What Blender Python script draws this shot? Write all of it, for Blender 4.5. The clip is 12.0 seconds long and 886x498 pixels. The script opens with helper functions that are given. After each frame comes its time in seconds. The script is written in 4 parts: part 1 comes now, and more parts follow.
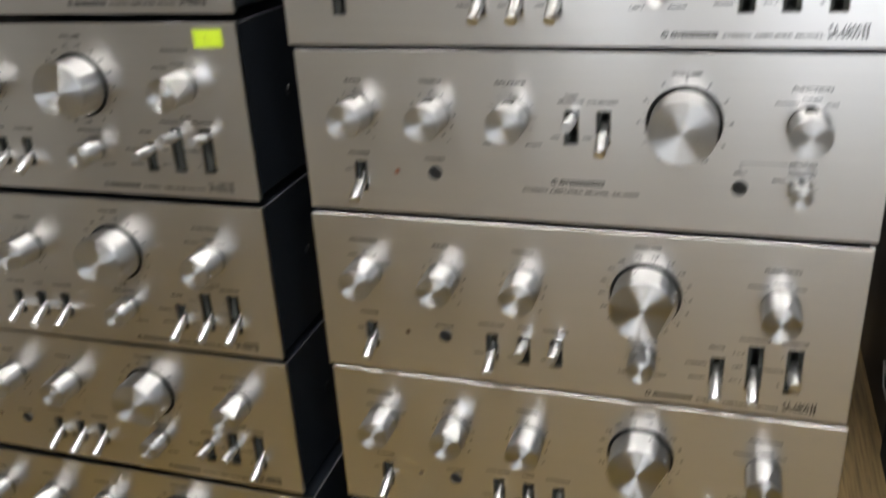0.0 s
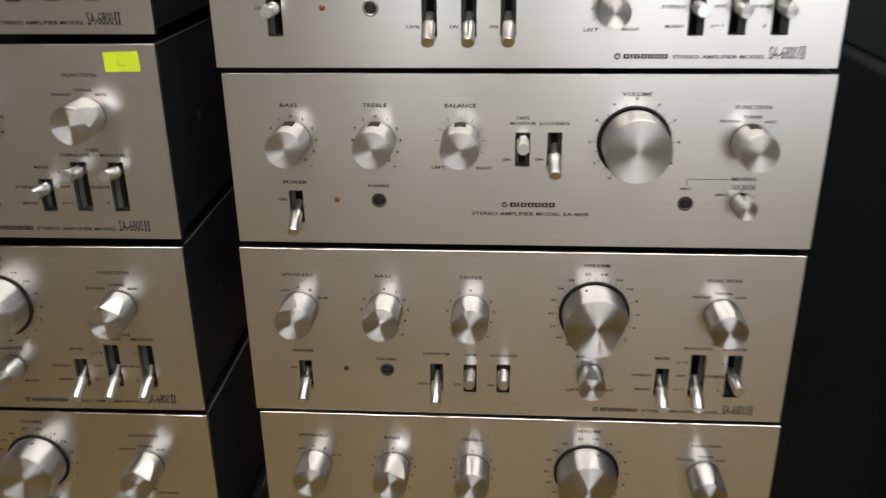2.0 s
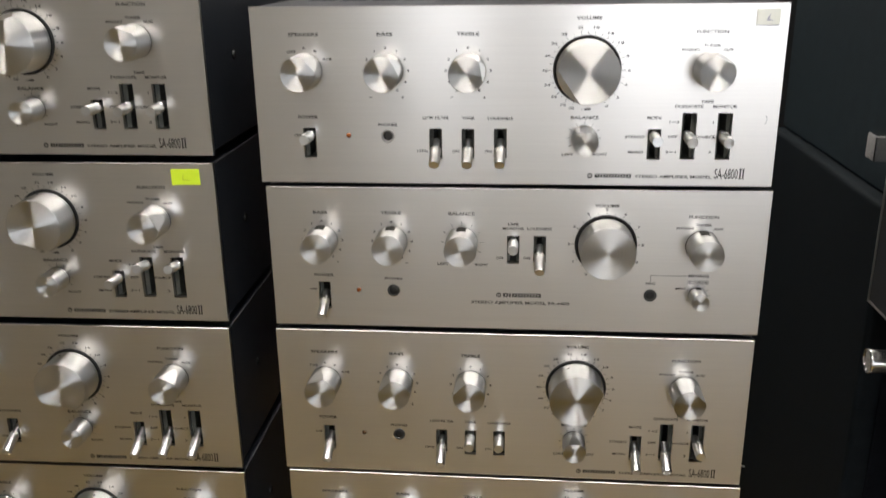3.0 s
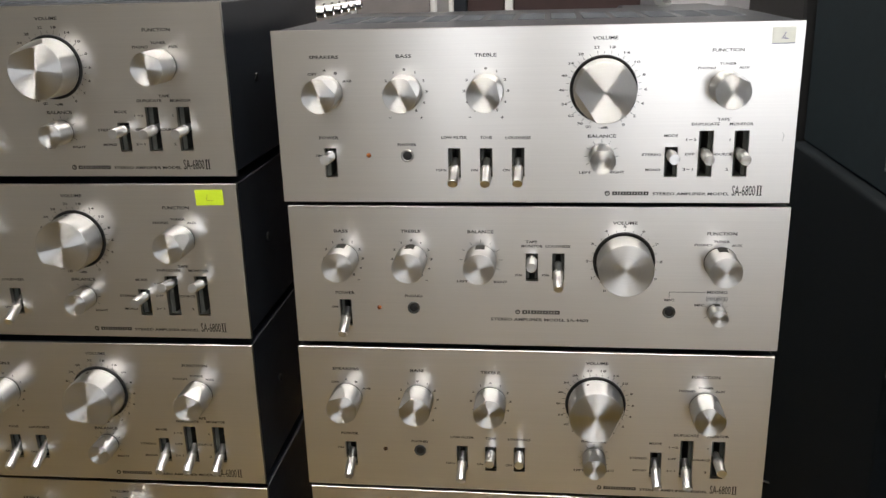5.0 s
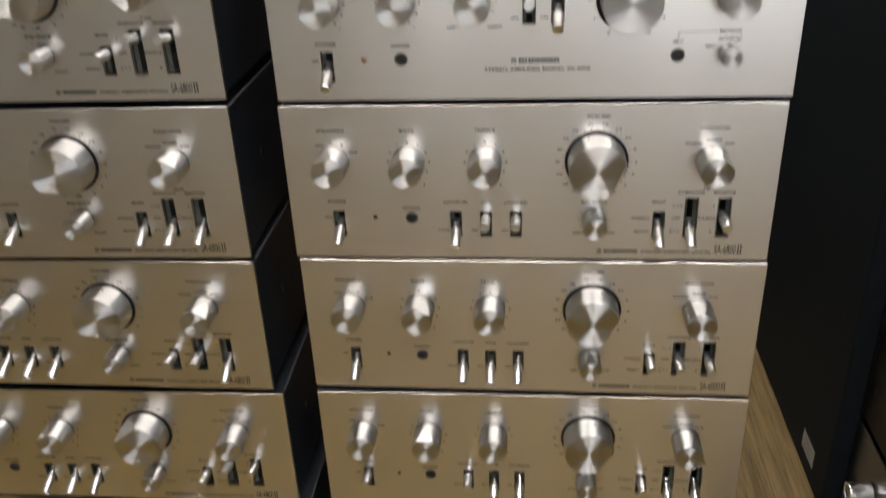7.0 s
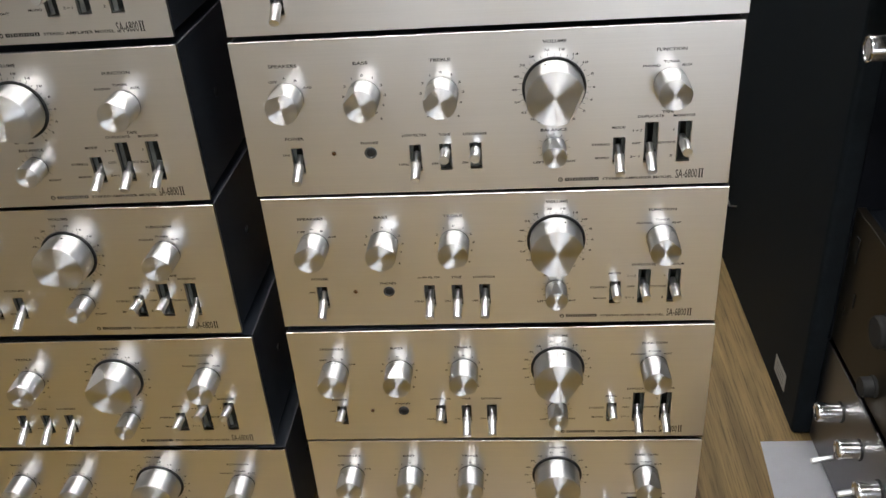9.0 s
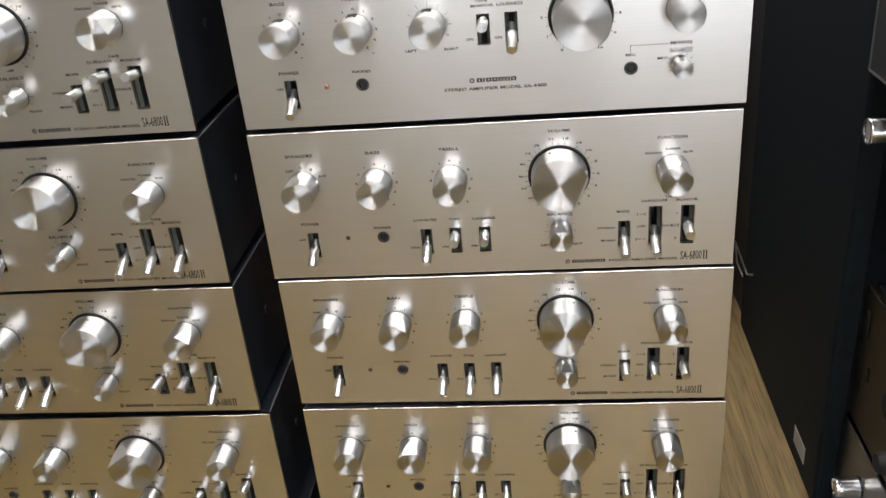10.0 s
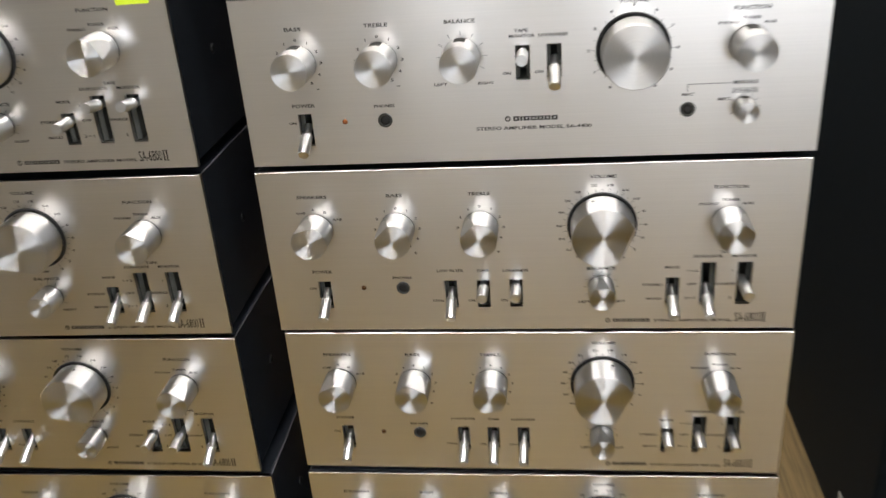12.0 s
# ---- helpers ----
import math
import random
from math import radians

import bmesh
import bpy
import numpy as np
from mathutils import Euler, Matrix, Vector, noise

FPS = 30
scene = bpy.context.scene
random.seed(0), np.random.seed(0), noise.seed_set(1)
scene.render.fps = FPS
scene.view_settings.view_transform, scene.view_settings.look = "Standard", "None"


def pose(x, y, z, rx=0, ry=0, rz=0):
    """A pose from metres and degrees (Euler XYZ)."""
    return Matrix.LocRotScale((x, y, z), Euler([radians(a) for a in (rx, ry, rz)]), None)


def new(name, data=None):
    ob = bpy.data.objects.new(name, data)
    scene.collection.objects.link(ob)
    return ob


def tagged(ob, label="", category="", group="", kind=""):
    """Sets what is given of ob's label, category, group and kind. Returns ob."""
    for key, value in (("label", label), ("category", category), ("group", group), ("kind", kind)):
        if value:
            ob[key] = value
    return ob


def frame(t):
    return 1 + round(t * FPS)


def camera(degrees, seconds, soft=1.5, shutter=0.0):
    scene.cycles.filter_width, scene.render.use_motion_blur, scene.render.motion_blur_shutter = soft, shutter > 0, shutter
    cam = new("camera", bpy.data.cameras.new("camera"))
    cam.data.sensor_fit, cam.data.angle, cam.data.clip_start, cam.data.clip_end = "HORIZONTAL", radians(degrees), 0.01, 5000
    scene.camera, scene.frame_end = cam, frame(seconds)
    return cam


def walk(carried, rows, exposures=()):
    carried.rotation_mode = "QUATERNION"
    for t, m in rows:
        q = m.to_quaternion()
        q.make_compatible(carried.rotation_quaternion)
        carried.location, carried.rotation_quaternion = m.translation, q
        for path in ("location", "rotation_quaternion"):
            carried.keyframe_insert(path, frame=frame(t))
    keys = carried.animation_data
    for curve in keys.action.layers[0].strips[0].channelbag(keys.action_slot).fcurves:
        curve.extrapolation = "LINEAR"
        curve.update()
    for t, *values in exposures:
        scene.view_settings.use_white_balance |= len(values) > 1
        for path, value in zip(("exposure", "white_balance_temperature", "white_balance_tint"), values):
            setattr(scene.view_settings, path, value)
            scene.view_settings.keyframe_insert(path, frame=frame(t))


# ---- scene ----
cam = camera(53.84, 12.0, 1.5, 0.52)
# seconds, place, yaw to the left of +y, pitch, roll
ROWS = [
    (0.0, 0.0292, -0.5962, 1.599, 18.664, -24.022, -3.3),
    (0.2, 0.0496, -0.5633, 1.6315, 18.707, -23.986, -3.56),
    (0.3, 0.0519, -0.5537, 1.641, 18, -23.602, -3.324),
    (0.5, 0.0332, -0.5301, 1.6632, 16.16, -24.253, -3.306),
    (0.7, -0.0007, -0.5135, 1.6717, 14.66, -24.356, -3.618),
    (0.8, -0.0359, -0.5036, 1.6711, 12.691, -23.877, -3.388),
    (1.0, -0.1016, -0.4722, 1.671, 8.277, -24.496, -3.207),
    (1.2, -0.1271, -0.4575, 1.6619, 5.716, -24.846, -2.87),
    (1.3, -0.1326, -0.4549, 1.66, 4.792, -25.399, -2.572),
    (1.4, -0.1334, -0.4626, 1.6523, 4.135, -25.021, -2.174),
    (1.5, -0.1236, -0.4764, 1.6404, 3.956, -24.944, -1.728),
    (1.6, -0.1148, -0.4939, 1.6282, 3.917, -24.922, -1.278),
    (1.7, -0.1047, -0.5195, 1.6086, 3.956, -23.896, -0.937),
    (1.8, -0.0941, -0.5454, 1.6019, 4.291, -24.072, -0.861),
    (2.0, -0.0856, -0.595, 1.5973, 4.174, -23.004, -0.723),
    (2.2, -0.0716, -0.6422, 1.6136, 4.674, -21.827, -0.824),
    (2.5, -0.0651, -0.6713, 1.6306, 5.084, -20.6, -0.93),
    (3.0, -0.0616, -0.7028, 1.6585, 5.685, -18.6, -0.804),
    (3.2, -0.061, -0.7076, 1.6624, 5.643, -17.967, -0.852),
    (4.8, -0.0602, -0.7097, 1.6636, 6.757, -17.524, -1.468),
    (5.0, -0.0578, -0.7095, 1.6638, 7.238, -17.619, -1.598),
    (5.5, -0.0582, -0.7047, 1.6605, 7.38, -17.847, -1.719),
    (6.0, -0.0665, -0.7001, 1.6412, 7.148, -19.46, -1.492),
    (6.2, -0.0679, -0.6954, 1.6339, 7.249, -21.128, -1.61),
    (6.5, -0.0726, -0.6948, 1.6064, 7.165, -22.983, -1.849),
    (7.0, -0.0654, -0.6926, 1.5708, 6.808, -27.472, -2.64),
    (7.2, -0.0682, -0.6914, 1.5538, 6.541, -29.401, -2.826),
    (7.5, -0.0683, -0.6882, 1.5373, 6.442, -30.962, -3.014),
    (7.6, -0.068, -0.6862, 1.5386, 6.395, -31.467, -2.966),
    (7.7, -0.0679, -0.6858, 1.5367, 6.245, -31.796, -2.909),
    (9.3, -0.042, -0.6993, 1.5559, 6.192, -29.901, -4.674),
    (9.5, -0.0453, -0.7054, 1.5555, 6.514, -29.038, -4.758),
    (10.0, -0.0257, -0.7, 1.5842, 7.78, -26.961, -5.596),
    (10.5, -0.0246, -0.7092, 1.5791, 7.766, -25.547, -4.967),
    (10.8, -0.0323, -0.7182, 1.5732, 7.692, -25.04, -4.73),
    (11.0, -0.0289, -0.713, 1.5847, 7.52, -25.206, -4.718),
    (11.5, -0.0247, -0.7016, 1.5918, 7.654, -25.287, -4.676),
    (11.8, -0.0441, -0.6731, 1.5876, 7.296, -25.324, -4.108),
    (12.0, -0.0506, -0.6191, 1.5745, 8.154, -25.655, -4.439),
]
walk(cam, [(t, pose(x, y, z, 0, 0, yaw) @ pose(0, 0, 0, 90 + pitch) @ pose(0, 0, 0, 0, 0, roll)) for t, x, y, z, yaw, pitch, roll in ROWS],
     [(0.0, -0.18, 6450, 10), (0.6, -0.2, 6450, 10), (1.0, -0.15, 6600, 10), (1.5, -0.42, 6650, 10), (2.0, -0.36, 6850, 11), (3.0, -0.29, 6750, 11), (5.5, -0.3, 6750, 11), (6.6, -0.33, 6850, 12),
      (7.2, -0.06, 6800, 12), (7.7, 0.12, 6550, 11), (9.4, 0.31, 6350, 11), (10.5, 0.2, 6600, 11), (12.0, 0.15, 6600, 11)])

# the ceiling lights: x, y, size along x, size along y
LAMPS = [(0.00, -0.80, 2.1, 0.24), (0.10, 1.00, 1.9, 0.25)]
LAMP_GLOW = 24.5
WINDOW_GLOW = 3.7
ADDED_WINDOWS, WZ0, WZ1 = ((-0.62, -0.16), (0.08, 1.65)), 1.1, 2.45  # unseen, added in the south wall for the panels' reflections: x and x of each, sill, head
PANEL_ROUGH, PANEL_ANISO = 0.281, 0.62
KNOB_ROUGH, KNOB_ANISO, KNOB_WALL = 0.276, 0.72, 0.46

# ---------------------------------------------------------------- world and light
ROOM_X0, ROOM_X1, ROOM_Y0, ROOM_Y1, ROOM_Z = -2.6, 2.4, -3.0, 2.2, 2.75
world = bpy.data.worlds.new("room_air")
world.use_nodes = True
world.node_tree.nodes["Background"].inputs[0].default_value = (0.75, 0.85, 1.0, 1)
world.node_tree.nodes["Background"].inputs[1].default_value = 0.05
scene.world = world


# ---------------------------------------------------------------- materials
def nodes_of(name):
    m = bpy.data.materials.new(name)
    m.use_nodes = True
    return m, m.node_tree.nodes, m.node_tree.links, m.node_tree.nodes["Principled BSDF"]


def mapped(n, l, scale):
    tc, mp = n.new("ShaderNodeTexCoord"), n.new("ShaderNodeMapping")
    mp.inputs["Scale"].default_value = scale
    l.new(tc.outputs["Object"], mp.inputs["Vector"])
    return mp.outputs[0]


def noise_node(n, l, vec, scale, detail=4.0, rough=0.55):
    t = n.new("ShaderNodeTexNoise")
    t.inputs["Scale"].default_value, t.inputs["Detail"].default_value, t.inputs["Roughness"].default_value = scale, detail, rough
    l.new(vec, t.inputs["Vector"])
    return t.outputs["Fac"]


def ramp(n, l, fac, stops):
    r = n.new("ShaderNodeValToRGB")
    while len(r.color_ramp.elements) < len(stops):
        r.color_ramp.elements.new(0.5)
    for e, (p, c) in zip(r.color_ramp.elements, stops):
        e.position, e.color = p, (*c, 1) if len(c) == 3 else c
    l.new(fac, r.inputs[0])
    return r.outputs[0]


def remap(n, l, fac, lo, hi):
    r = n.new("ShaderNodeMapRange")
    r.inputs["To Min"].default_value, r.inputs["To Max"].default_value = lo, hi
    l.new(fac, r.inputs["Value"])
    return r.outputs[0]


def bumped(n, l, b, fac, strength, distance):
    u = n.new("ShaderNodeBump")
    u.inputs["Strength"].default_value, u.inputs["Distance"].default_value = strength, distance
    l.new(fac, u.inputs["Height"])
    l.new(u.outputs[0], b.inputs["Normal"])


def brushed_metal(name, color, rough, aniso):
    """Aluminium brushed along its length, with faint smudges."""
    m, n, l, b = nodes_of(name)
    b.inputs["Metallic"].default_value = 1.0
    grain = noise_node(n, l, mapped(n, l, (7, 7, 900)), 1.0, 3)
    smudge = noise_node(n, l, mapped(n, l, (1, 1, 1)), 9.0, 3)
    shade = n.new("ShaderNodeMix")
    shade.data_type = "RGBA"
    shade.inputs["A"].default_value = (*[c * 0.93 for c in color], 1)
    shade.inputs["B"].default_value = (*[min(1, c * 1.05) for c in color], 1)
    l.new(grain, shade.inputs["Factor"])
    l.new(shade.outputs["Result"], b.inputs["Base Color"])
    l.new(remap(n, l, smudge, rough - 0.006, rough + 0.008), b.inputs["Roughness"])
    b.inputs["Anisotropic"].default_value = aniso
    tangent, turn = n.new("ShaderNodeCombineXYZ"), n.new("ShaderNodeVectorTransform")
    tangent.inputs["Z"].default_value = 1.0
    turn.vector_type, turn.convert_from, turn.convert_to = "VECTOR", "OBJECT", "WORLD"
    l.new(tangent.outputs[0], turn.inputs[0])
    l.new(turn.outputs[0], b.inputs["Tangent"])
    return m


def spun_metal(name, color, rough, aniso, wall):
    """Turned aluminium, grooved in circles about its own axis; the two walls of each groove lean apart by that slope."""
    m, n, l, b = nodes_of(name)
    tc, sep = n.new("ShaderNodeTexCoord"), n.new("ShaderNodeSeparateXYZ")
    l.new(tc.outputs["Object"], sep.inputs[0])
    rad, flat = n.new("ShaderNodeVectorMath"), n.new("ShaderNodeCombineXYZ")
    l.new(sep.outputs["X"], flat.inputs["X"])
    l.new(sep.outputs["Y"], flat.inputs["Y"])
    rad.operation = "LENGTH"
    l.new(flat.outputs[0], rad.inputs[0])
    comb = n.new("ShaderNodeCombineXYZ")
    l.new(rad.outputs["Value"], comb.inputs["X"])
    l.new(sep.outputs["Z"], comb.inputs["Y"])
    groove = noise_node(n, l, comb.outputs[0], 3500.0, 2)
    tone = ramp(n, l, groove, [(0.3, [c * 0.88 for c in color]), (0.7, color)])
    t = n.new("ShaderNodeTangent")
    t.direction_type, t.axis = "RADIAL", "Z"
    up = n.new("ShaderNodeVectorTransform")
    up.vector_type, up.convert_from, up.convert_to = "NORMAL", "OBJECT", "WORLD"
    l.new(tc.outputs["Normal"], up.inputs[0])
    across = n.new("ShaderNodeVectorMath")
    across.operation = "CROSS_PRODUCT"
    l.new(up.outputs[0], across.inputs[0])
    l.new(t.outputs[0], across.inputs[1])
    both = n.new("ShaderNodeMixShader")
    for k, slope in enumerate((wall, -wall)):
        lean, unit_long = n.new("ShaderNodeVectorMath"), n.new("ShaderNodeVectorMath")
        lean.operation, unit_long.operation = "MULTIPLY_ADD", "NORMALIZE"
        l.new(across.outputs[0], lean.inputs[0])
        lean.inputs[1].default_value = (slope, slope, slope)
        l.new(up.outputs[0], lean.inputs[2])
        l.new(lean.outputs[0], unit_long.inputs[0])
        g = n.new("ShaderNodeBsdfAnisotropic")
        g.distribution = "GGX"
        l.new(tone, g.inputs["Color"])
        g.inputs["Roughness"].default_value = rough
        g.inputs["Anisotropy"].default_value = aniso
        l.new(unit_long.outputs[0], g.inputs["Normal"])
        l.new(t.outputs[0], g.inputs["Tangent"])
        l.new(g.outputs[0], both.inputs[1 + k])
    both.inputs[0].default_value = 0.5
    l.new(both.outputs[0], n["Material Output"].inputs[0])
    return m


def plain(name, color, rough=0.5, metal=0.0, grain=60.0, vary=0.15, bump=0.0, spec=0.5):
    m, n, l, b = nodes_of(name)
    fine = noise_node(n, l, mapped(n, l, (1, 1, 1)), grain, 5)
    wide = noise_node(n, l, mapped(n, l, (1, 1, 1)), grain / 14, 3)
    both = n.new("ShaderNodeMath")
    both.operation = "MULTIPLY_ADD"
    both.inputs[1].default_value = 0.5
    l.new(fine, both.inputs[0])
    half = n.new("ShaderNodeMath")
    half.operation = "MULTIPLY"
    half.inputs[1].default_value = 0.5
    l.new(wide, half.inputs[0])
    l.new(half.outputs[0], both.inputs[2])
    l.new(ramp(n, l, both.outputs[0], [(0.3, [c * (1 - vary) for c in color]), (0.7, [min(1, c * (1 + vary)) for c in color])]), b.inputs["Base Color"])
    l.new(remap(n, l, wide, max(0.03, rough - 0.02), min(1, rough + 0.05)), b.inputs["Roughness"])
    b.inputs["Metallic"].default_value = metal
    b.inputs["Specular IOR Level"].default_value = spec
    if bump:
        bumped(n, l, b, fine, bump, 0.001)
    return m


def wood(name, dark, light, along, rough=0.4, scale=1.0, pore_dark=0.45):
    """Wood with its grain along one axis (0: x, 1: y)."""
    m, n, l, b = nodes_of(name)
    s = [34 * scale, 34 * scale, 34 * scale]
    s[along] = 1.6 * scale
    vec = mapped(n, l, tuple(s))
    broad = noise_node(n, l, vec, 1.0, 6, 0.6)
    s2 = [230 * scale, 230 * scale, 230 * scale]
    s2[along] = 5.0 * scale
    pores = noise_node(n, l, mapped(n, l, tuple(s2)), 1.0, 4, 0.6)
    mid = [(a + c) / 2 for a, c in zip(dark, light)]
    tone = ramp(n, l, broad, [(0.3, dark), (0.5, mid), (0.68, light)])
    pore = ramp(n, l, pores, [(0.38, (pore_dark, pore_dark * 0.94, pore_dark * 0.9)), (0.5, (1, 1, 1))])
    mix = n.new("ShaderNodeMix")
    mix.data_type, mix.blend_type = "RGBA", "MULTIPLY"
    mix.inputs["Factor"].default_value = 0.75
    l.new(tone, mix.inputs["A"])
    l.new(pore, mix.inputs["B"])
    l.new(mix.outputs["Result"], b.inputs["Base Color"])
    l.new(remap(n, l, broad, rough - 0.08, rough + 0.1), b.inputs["Roughness"])
    bumped(n, l, b, pores, 0.15, 0.0006)
    return m


def glowing(name, color, strength):
    m, n, l, b = nodes_of(name)
    e = n.new("ShaderNodeEmission")
    e.inputs[0].default_value, e.inputs[1].default_value = (*color, 1), strength
    l.new(e.outputs[0], n["Material Output"].inputs[0])
    return m


PANEL = brushed_metal("brushed_aluminium", (0.79, 0.770, 0.742), PANEL_ROUGH, PANEL_ANISO)
# brushed aluminium again, with the dark surroundings it mirrors put into its colour
SIDE_PANEL = brushed_metal("darkened_silver_panel", (0.24, 0.235, 0.24), 0.30, 0.6)
KNOB = spun_metal("spun_aluminium", (0.70, 0.697, 0.69), KNOB_ROUGH, KNOB_ANISO, KNOB_WALL)
KNOB_SOFT = spun_metal("finely_turned_aluminium", (0.68, 0.677, 0.67), 0.34, 0.42, 0.28)
LEVER_METAL = spun_metal("turned_lever_aluminium", (0.86, 0.86, 0.86), 0.28, 0.3, 0.05)
FACET = plain("diamond_cut_aluminium", (0.86, 0.86, 0.86), 0.29, 1.0, 500, 0.05)
CHROME = plain("polished_aluminium", (0.88, 0.88, 0.88), 0.16, 1.0, 200, 0.05)
SATIN = plain("satin_aluminium", (0.88, 0.88, 0.88), 0.34, 1.0, 300, 0.06)
CASE = plain("black_case_paint", (0.012, 0.015, 0.020), 0.30, 0.0, 900, 0.2, 0.0, 0.45)
VENT = plain("vent_black", (0.075, 0.082, 0.094), 0.8, 0.0, 300, 0.2, 0.0, 0.08)
GRILLE = plain("black_grille_cloth", (0.008, 0.009, 0.012), 0.85, 0.0, 900, 0.3, 0.2, 0.05)
RUBBER = plain("black_rubber", (0.015, 0.015, 0.015), 0.75)
INK = plain("dark_grey_ink", (0.030, 0.029, 0.028), 0.7, 0.0, 400, 0.1, 0.0, 0.1)
HOLE = plain("dark_slot_plastic", (0.085, 0.088, 0.078), 0.5, 0.0, 200, 0.2, 0.0, 0.25)
SMOKE = plain("smoky_plastic", (0.045, 0.045, 0.042), 0.3, 0.0, 200, 0.15)
POINTER = plain("dark_pointer_plastic", (0.028, 0.027, 0.024), 0.6, 0.0, 200, 0.15, 0.0, 0.15)
RING = plain("black_ring", (0.012, 0.012, 0.012), 0.45)
LED_OFF = plain("unlit_red_lens", (0.24, 0.065, 0.013), 0.25, 0.0, 300, 0.1)
LED_DARK = plain("unlit_brown_lens", (0.075, 0.034, 0.012), 0.25, 0.0, 300, 0.1)
# pale grey that stands in for lamplight caught on the lid edges
EDGE_HIGHLIGHT = plain("edge_highlight_grey", (0.10, 0.10, 0.11), 0.45, 0.0, 300, 0.3)
STEEL = plain("dull_steel", (0.42, 0.41, 0.40), 0.35, 1.0, 120, 0.1)
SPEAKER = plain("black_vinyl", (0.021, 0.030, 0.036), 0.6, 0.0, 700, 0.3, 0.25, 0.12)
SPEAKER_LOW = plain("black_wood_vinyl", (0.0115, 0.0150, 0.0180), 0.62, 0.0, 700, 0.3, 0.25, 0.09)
GREY_CAB = plain("charcoal_vinyl", (0.022, 0.022, 0.023), 0.55, 0.0, 500, 0.25, 0.2)
PAPER = plain("white_paper", (0.70, 0.71, 0.77), 0.85, 0.0, 60, 0.05)
GREEN = plain("fluorescent_green_paper", (0.62, 0.82, 0.03), 0.7, 0.0, 200, 0.06)
LABEL = plain("grey_label_foil", (0.36, 0.35, 0.32), 0.5, 0.0, 200, 0.1)
FADED = plain("faded_grey_print", (0.17, 0.165, 0.155), 0.6)
TAPE = plain("pale_sticker", (0.80, 0.82, 0.77), 0.6, 0.0, 200, 0.06)
PEN = plain("blue_pen", (0.10, 0.11, 0.30), 0.6)
PENCIL = plain("faint_pen", (0.30, 0.42, 0.02), 0.7)
TABLE = wood("oak_table", (0.140, 0.090, 0.034), (0.30, 0.205, 0.082), 1, 0.50, 2.0, 0.36)
FLOOR = wood("oak_floor", (0.216, 0.139, 0.031), (0.362, 0.242, 0.060), 0, 0.80, 0.6)
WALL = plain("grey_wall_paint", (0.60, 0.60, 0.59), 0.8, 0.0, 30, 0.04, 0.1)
# for the unseen east wall, darkened so that the knob ends reflect less light
WALL_DARKENED = plain("darkened_wall_paint", (0.17, 0.18, 0.18), 0.8, 0.0, 30, 0.05, 0.1)
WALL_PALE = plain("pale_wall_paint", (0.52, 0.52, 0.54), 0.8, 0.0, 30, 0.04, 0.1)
CEILING = plain("white_ceiling_paint", (0.80, 0.80, 0.79), 0.85, 0.0, 30, 0.03)
WHITE = plain("white_gloss_paint", (0.75, 0.75, 0.74), 0.35, 0.0, 40, 0.04)
MAROON = plain("dark_brown_lacquer", (0.040, 0.020, 0.019), 0.4, 0.0, 40, 0.2)
GREYPANEL = plain("grey_panel", (0.21, 0.19, 0.19), 0.7, 0.0, 30, 0.1)
BRONZE = plain("dark_bronze_panel", (0.045, 0.037, 0.026), 0.38, 0.7, 200, 0.15)
# glow of the unseen windows, added to brighten what the panels reflect
ADDED_GLOW = glowing("added_window_glow", (0.92, 0.97, 1.05), WINDOW_GLOW)
LAMP = glowing("tube_glow", (1.0, 0.985, 0.95), LAMP_GLOW)


# ---------------------------------------------------------------- mesh helpers
def mesh_of(name, bm, *mats):
    me = bpy.data.meshes.new(name)
    bm.to_mesh(me)
    bm.free()
    for m in mats:
        me.materials.append(m)
    return me


def part(name, data, material, parent, label="", at=None):
    """One mesh object under a thing or a part; data is a bmesh or a finished mesh."""
    me = mesh_of(name, data, material) if isinstance(data, bmesh.types.BMesh) else data
    ob = new(name, me)
    ob.parent = parent
    if at is not None:
        ob.matrix_basis = at
    return tagged(ob, label)


def thing(name, at, label, category, group="", kind=""):
    ob = new(name)
    ob.matrix_basis = at
    ob.empty_display_size = 0.05
    return tagged(ob, label, category, group, kind)


def box(x0, x1, y0, y1, z0, z1, bevel=0.0, bm=None, segments=1):
    out = bmesh.new()
    bmesh.ops.create_cube(out, size=1.0)
    bmesh.ops.scale(out, vec=(x1 - x0, y1 - y0, z1 - z0), verts=out.verts)
    bmesh.ops.translate(out, vec=((x0 + x1) / 2, (y0 + y1) / 2, (z0 + z1) / 2), verts=out.verts)
    if bevel:
        bmesh.ops.bevel(out, geom=out.edges[:], offset=bevel, segments=segments, affect="EDGES", profile=0.5)
    if bm is not None:
        me = bpy.data.meshes.new("box")
        out.to_mesh(me)
        out.free()
        bm.from_mesh(me)
        bpy.data.meshes.remove(me)
        return bm
    return out


